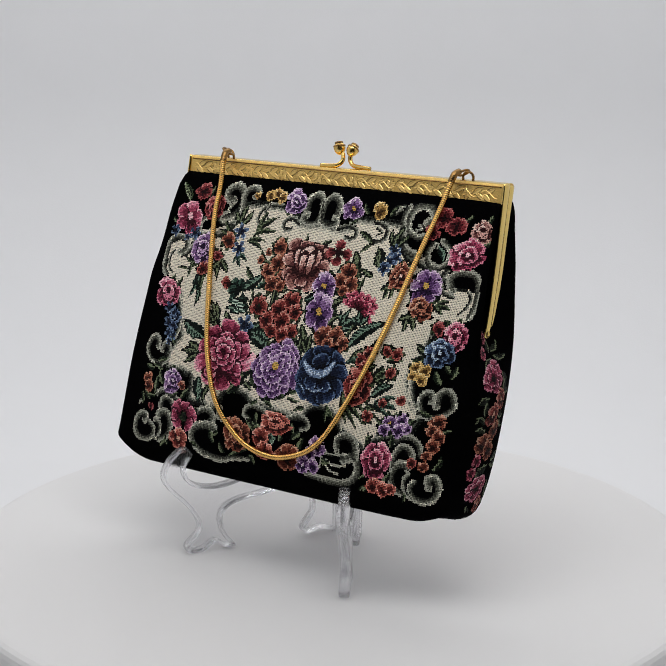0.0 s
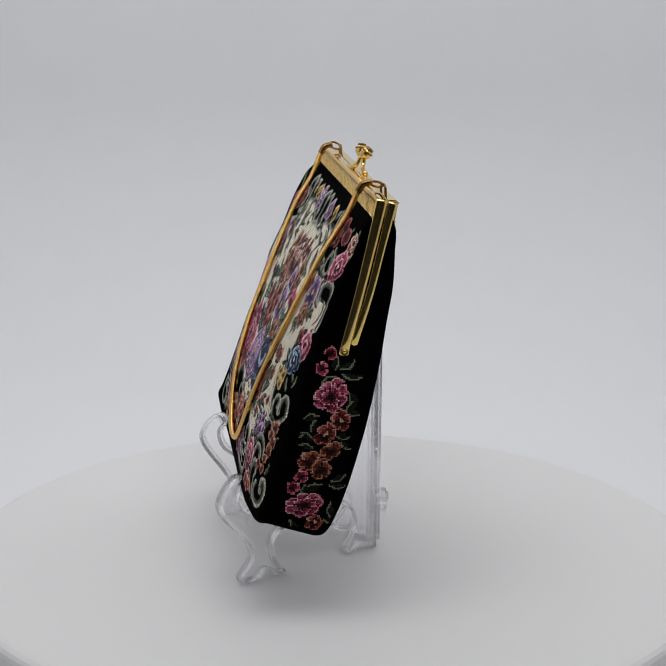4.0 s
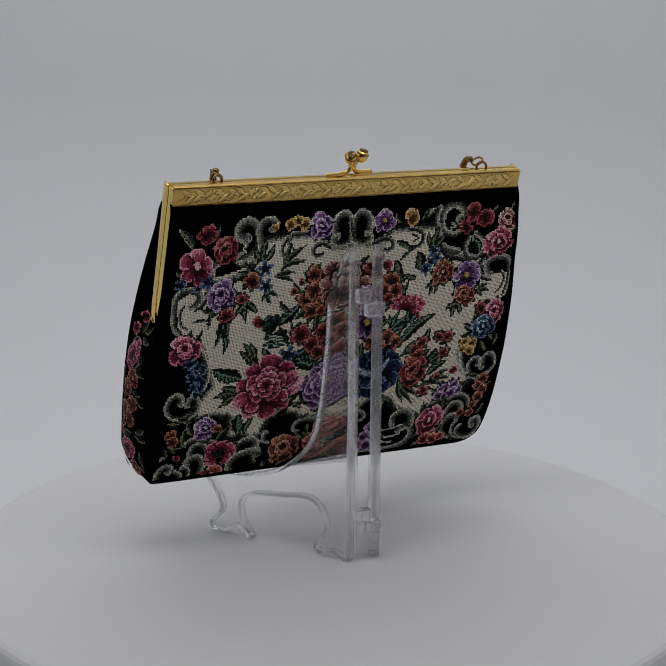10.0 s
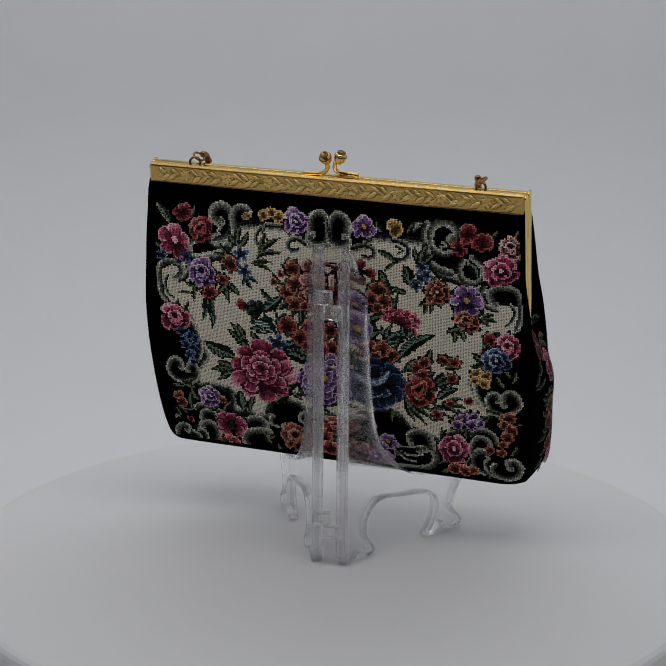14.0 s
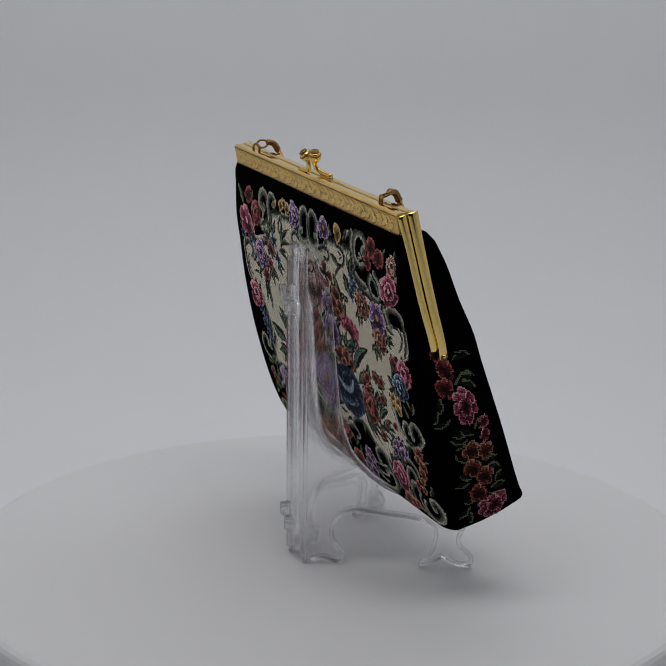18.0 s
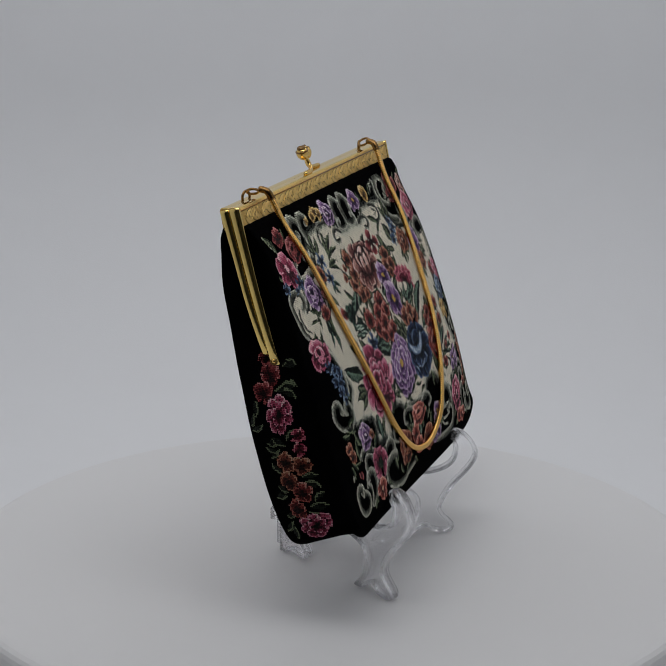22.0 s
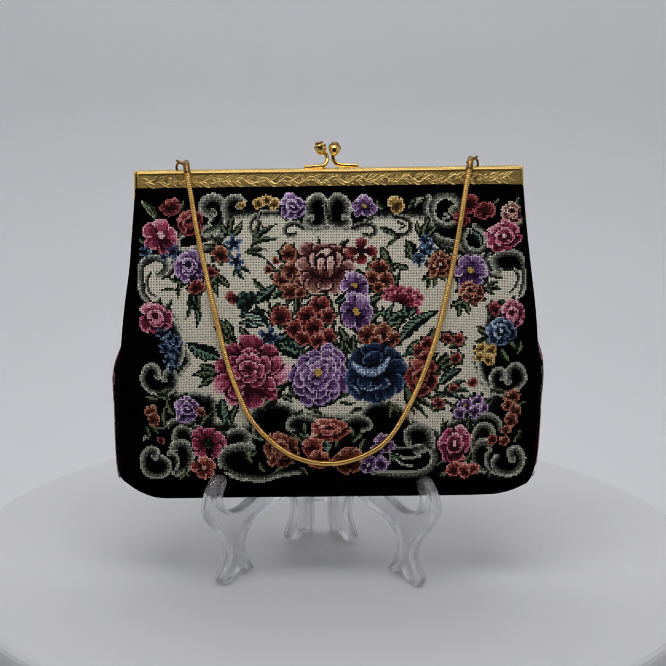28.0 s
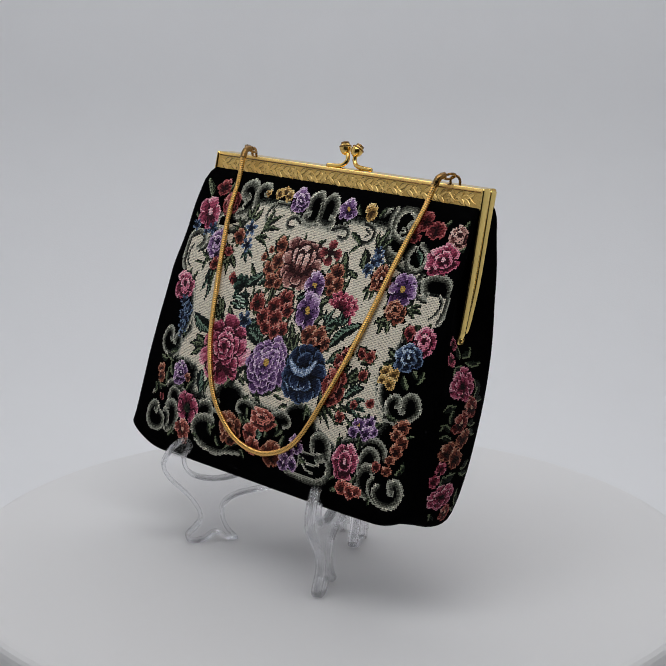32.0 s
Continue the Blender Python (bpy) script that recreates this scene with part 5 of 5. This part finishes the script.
    c.flower("large_blue_rose", NAVY, [(840, 835), (880, 815), (925, 825), (948, 870), (935, 915), (890, 936), (840, 925), (822, 880)],
             ((862, 860, 826, 838, 30, -0.08), (884, 846, 884, 808, 38, -0.10), (914, 856, 936, 826, 26, -0.04), (912, 880, 958, 858, 26, 0.0), (908, 890, 952, 906, 22, -0.04), (856, 890, 816, 876, 24, -0.04),
              (858, 902, 824, 926, 24, 0.0), (880, 906, 866, 944, 28, -0.04), (902, 900, 914, 938, 26, -0.02), (880, 868, 876, 826, 24, -0.06), (868, 880, 852, 914, 18, 0.02), (892, 882, 904, 914, 18, 0.0)))
    for line, w in (([(832, 854), (846, 868), (872, 876), (898, 866), (916, 842)], 12), ([(830, 906), (840, 914), (844, 922)], 4), ([(858, 914), (876, 916), (896, 906)], 4), ([(860, 838), (872, 832)], 3)):
        p = spline(line, steps=8)
        far = np.min([np.hypot(c.U - q[0], (c.V - q[1]) * 1.1) / (0.30 + 0.70 * math.sin(math.pi * min(0.93, max(0.07, i / (len(p) - 1))))) for i, q in enumerate(p)], 0)
        c.paint("large_blue_rose", far < w, BLUE[2:], 0.95 - 0.45 * (far / w) - 0.30 * (c.fuzz > 0.1), extend=True)
    c.rose("brick_rose", 992, 884, 38, 44, BRICK, 3, 5)
    for u, v, r in ((988, 824, 18), (1006, 808, 16), (1000, 840, 15), (1052, 796, 13), (1078, 800, 14), (1073, 843, 14), (1066, 912, 11), (1112, 900, 12), (1032, 948, 14)):
        c.blossom("red_bud", u, v, r, BRICK, 4)
    # nothing is worked past the seams
    c.own[(c.U > 1226 + (c.V - 450) * 0.06) & (c.V < 720)] = -1
    return c


PANEL = tapestry()
PANEL.sew(on_front, bag)
PANEL.motifs[0] = ("back_panel", PANEL.motifs[0][1])
PANEL.own[on_back(PANEL.U, PANEL.V, 0)[..., 2] < 0.0012] = -1
PANEL.sew(on_back, bag)


def gusset_flowers():
    """A garland up each side: roses, small blossoms, buds and light-edged leaves on black."""
    def sprig(c, u, v, angle, length, w=1.6):
        """A dark leaf of which one edge and the tip catch the light."""
        a = radians(angle)
        p = [(u, v), (u + 0.55 * length * math.cos(a) - 0.2 * length * math.sin(a), v + 0.55 * length * math.sin(a) + 0.2 * length * math.cos(a)),
             (u + length * math.cos(a), v + length * math.sin(a))]
        c.leaf(*p[0], *p[2], w, GREEN[:2], 2)
        c.band(p, 0.50, 0.42, GREEN[2:4], name="leaf_edge")

    def open_rose(c, u, v, ru, rv, turn):
        """A wide open rose: two rows of petals round a dark heart."""
        x, y, d, a = c.polar(u, v, ru, rv, turn)
        c.begin("rose", d < 0.72, PINK)
        for row, n, lit in ((1.0, 7, -0.04), (0.62, 5, 0.06)):
            for k in range(n):
                t = math.tau * (k + 0.5 * (row < 1)) / n + u
                c.petal(x, y, 0.18 * math.cos(t), 0.18 * math.sin(t), row * math.cos(t), row * math.sin(t), row * 0.36, PINK, lit - 0.10 * math.sin(t), 0.11, 0.26)
        c.paint("rose", d < 0.17, GREEN[:2], 0.4 + 0 * d, extend=True)

    for sign in (1, -1):
        c = Canvas(-46, 12, -95, -3, 0.74, 8 + sign)
        if sign > 0:
            for u, v, an, q in ((-10, -80, -28, 8), (-9, -78, 8, 9), (-12, -77, 160, 7), (-12, -80, -80, 6), (-6, -70, 70, 8), (-5, -66, 110, 8), (-8, -62, 20, 7), (-20, -60, 170, 7), (-22, -58, 100, 7),
                                (-22, -51, 170, 7), (-23, -49, -150, 6), (-12, -50, 10, 6), (-10, -47, 40, 6), (-23, -45, 190, 6), (-14, -28, -20, 7), (-15, -26, 10, 8), (-19, -27, 160, 8), (-20, -29, -80, 6),
                                (-26, -27, 110, 5), (-15, -14, 60, 8), (-14, -17, 90, 8), (-17, -8, 20, 6), (-33, -9, 60, 6), (-31, -6, 100, 5)):
                sprig(c, u, v, an, q)
            for u, v in ((-13.7, -87.0), (-18.3, -81.2), (-28.1, -31.1), (-31.6, -25.7)):
                c.blossom("rosebud", u, v, 3.1, CRIMSON, 3, turn=40)
            open_rose(c, -14.3, -69.2, 8.6, 7.0, -18)
            for u, v, r in ((-10.3, -57.9, 5.2), (-17.2, -51.3, 5.4), (-21.8, -7.2, 4.6)):
                c.blossom("red_blossom", u, v, r, BRICK, 5, RUST[3:])
            for u, v, r in ((-24.4, -38.6, 5.0), (-14.3, -43.2, 4.8), (-19.0, -34.4, 5.0)):
                c.blossom("rust_blossom", u, v, r, RUST, 5)
            open_rose(c, -26.6, -16.9, 9.4, 6.2, -12)
        else:
            for u, v, an, q in ((-14, -86, 200, 7), (-16, -89, 170, 6), (-17, -80, 170, 6), (-13, -76, 200, 9), (-17, -77, 150, 7), (-4, -70, 90, 7), (-3, -64, 70, 8), (-8, -60, 40, 7), (-18, -54, 20, 8),
                                (-17, -50, 50, 7), (-20, -52, -20, 7), (-21, -55, 240, 6), (-16, -48, -10, 6), (-28, -38, 190, 7), (-30, -36, 160, 7), (-17, -38, -40, 6), (-20, -27, 20, 6), (-21, -29, -20, 6),
                                (-32, -24, 190, 8), (-31, -21, 160, 8), (-34, -27, 230, 6), (-22, -14, 60, 7), (-23, -11, 100, 6), (-24, -18, 20, 5)):
                sprig(c, u, v, an, q)
            for u, v, r in ((-8.9, -82.2, 5.0), (-7.2, -74.5, 4.8), (-5.5, -89, 3.6)):
                c.blossom("maroon_blossom", u, v, r, MAROON, 5)
            open_rose(c, -16.3, -65.8, 6.6, 8.6, 24)
            for u, v in ((-25.9, -57.8), (-26.6, -51.0)):
                c.blossom("rosebud", u, v, 3.2, CRIMSON, 3, turn=30)
            for u, v, r in ((-20.0, -43.7, 4.9), (-27.5, -43.5, 4.7), (-21.8, -34.8, 5.0)):
                c.blossom("rust_blossom", u, v, r, RUST, 5)
            for u, v, r in ((-28.3, -30.2, 5.0), (-25.3, -21.4, 4.8)):
                c.blossom("red_blossom", u, v, r, BRICK, 5)
            open_rose(c, -34.0, -14.8, 8.8, 6.2, 26)
        # shade on the gussets put into the wool colours, deeper on the left side
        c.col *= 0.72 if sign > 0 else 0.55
        edge = lean(-c.V) + sign * half_width(-c.V)
        near, far = front_y(edge, -c.V), back_y(edge, -c.V)
        c.own[-c.V < 0.5 + 9.6 * np.clip((far - c.U) / (far - near), 0, 1)] = -1
        c.own[c.U > back_y(edge, -c.V) - 1.5] = -1
        c.own[c.U < front_y(edge, -c.V) + 1.5] = -1
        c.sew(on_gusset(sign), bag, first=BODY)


gusset_flowers()

BAG_REST = Matrix.Translation((-0.003, 0, 0.044)) @ pose(0, 0, 0, 0, -1.41, 0) @ Matrix.Translation((0.0038, 0, 0))


# ---------------------------------------------------------------- what turns
def motions():
    """The table, the easel and the bag turn together at one steady speed."""
    for thing, rest in ((TABLE, Matrix()), (STAND, Matrix()), (bag, BAG_REST)):
        walk(thing, [(t, pose(0, 0, 0, 0, 0, -TURN * (t - FACING)) @ rest) for t in range(0, 33)])


motions()
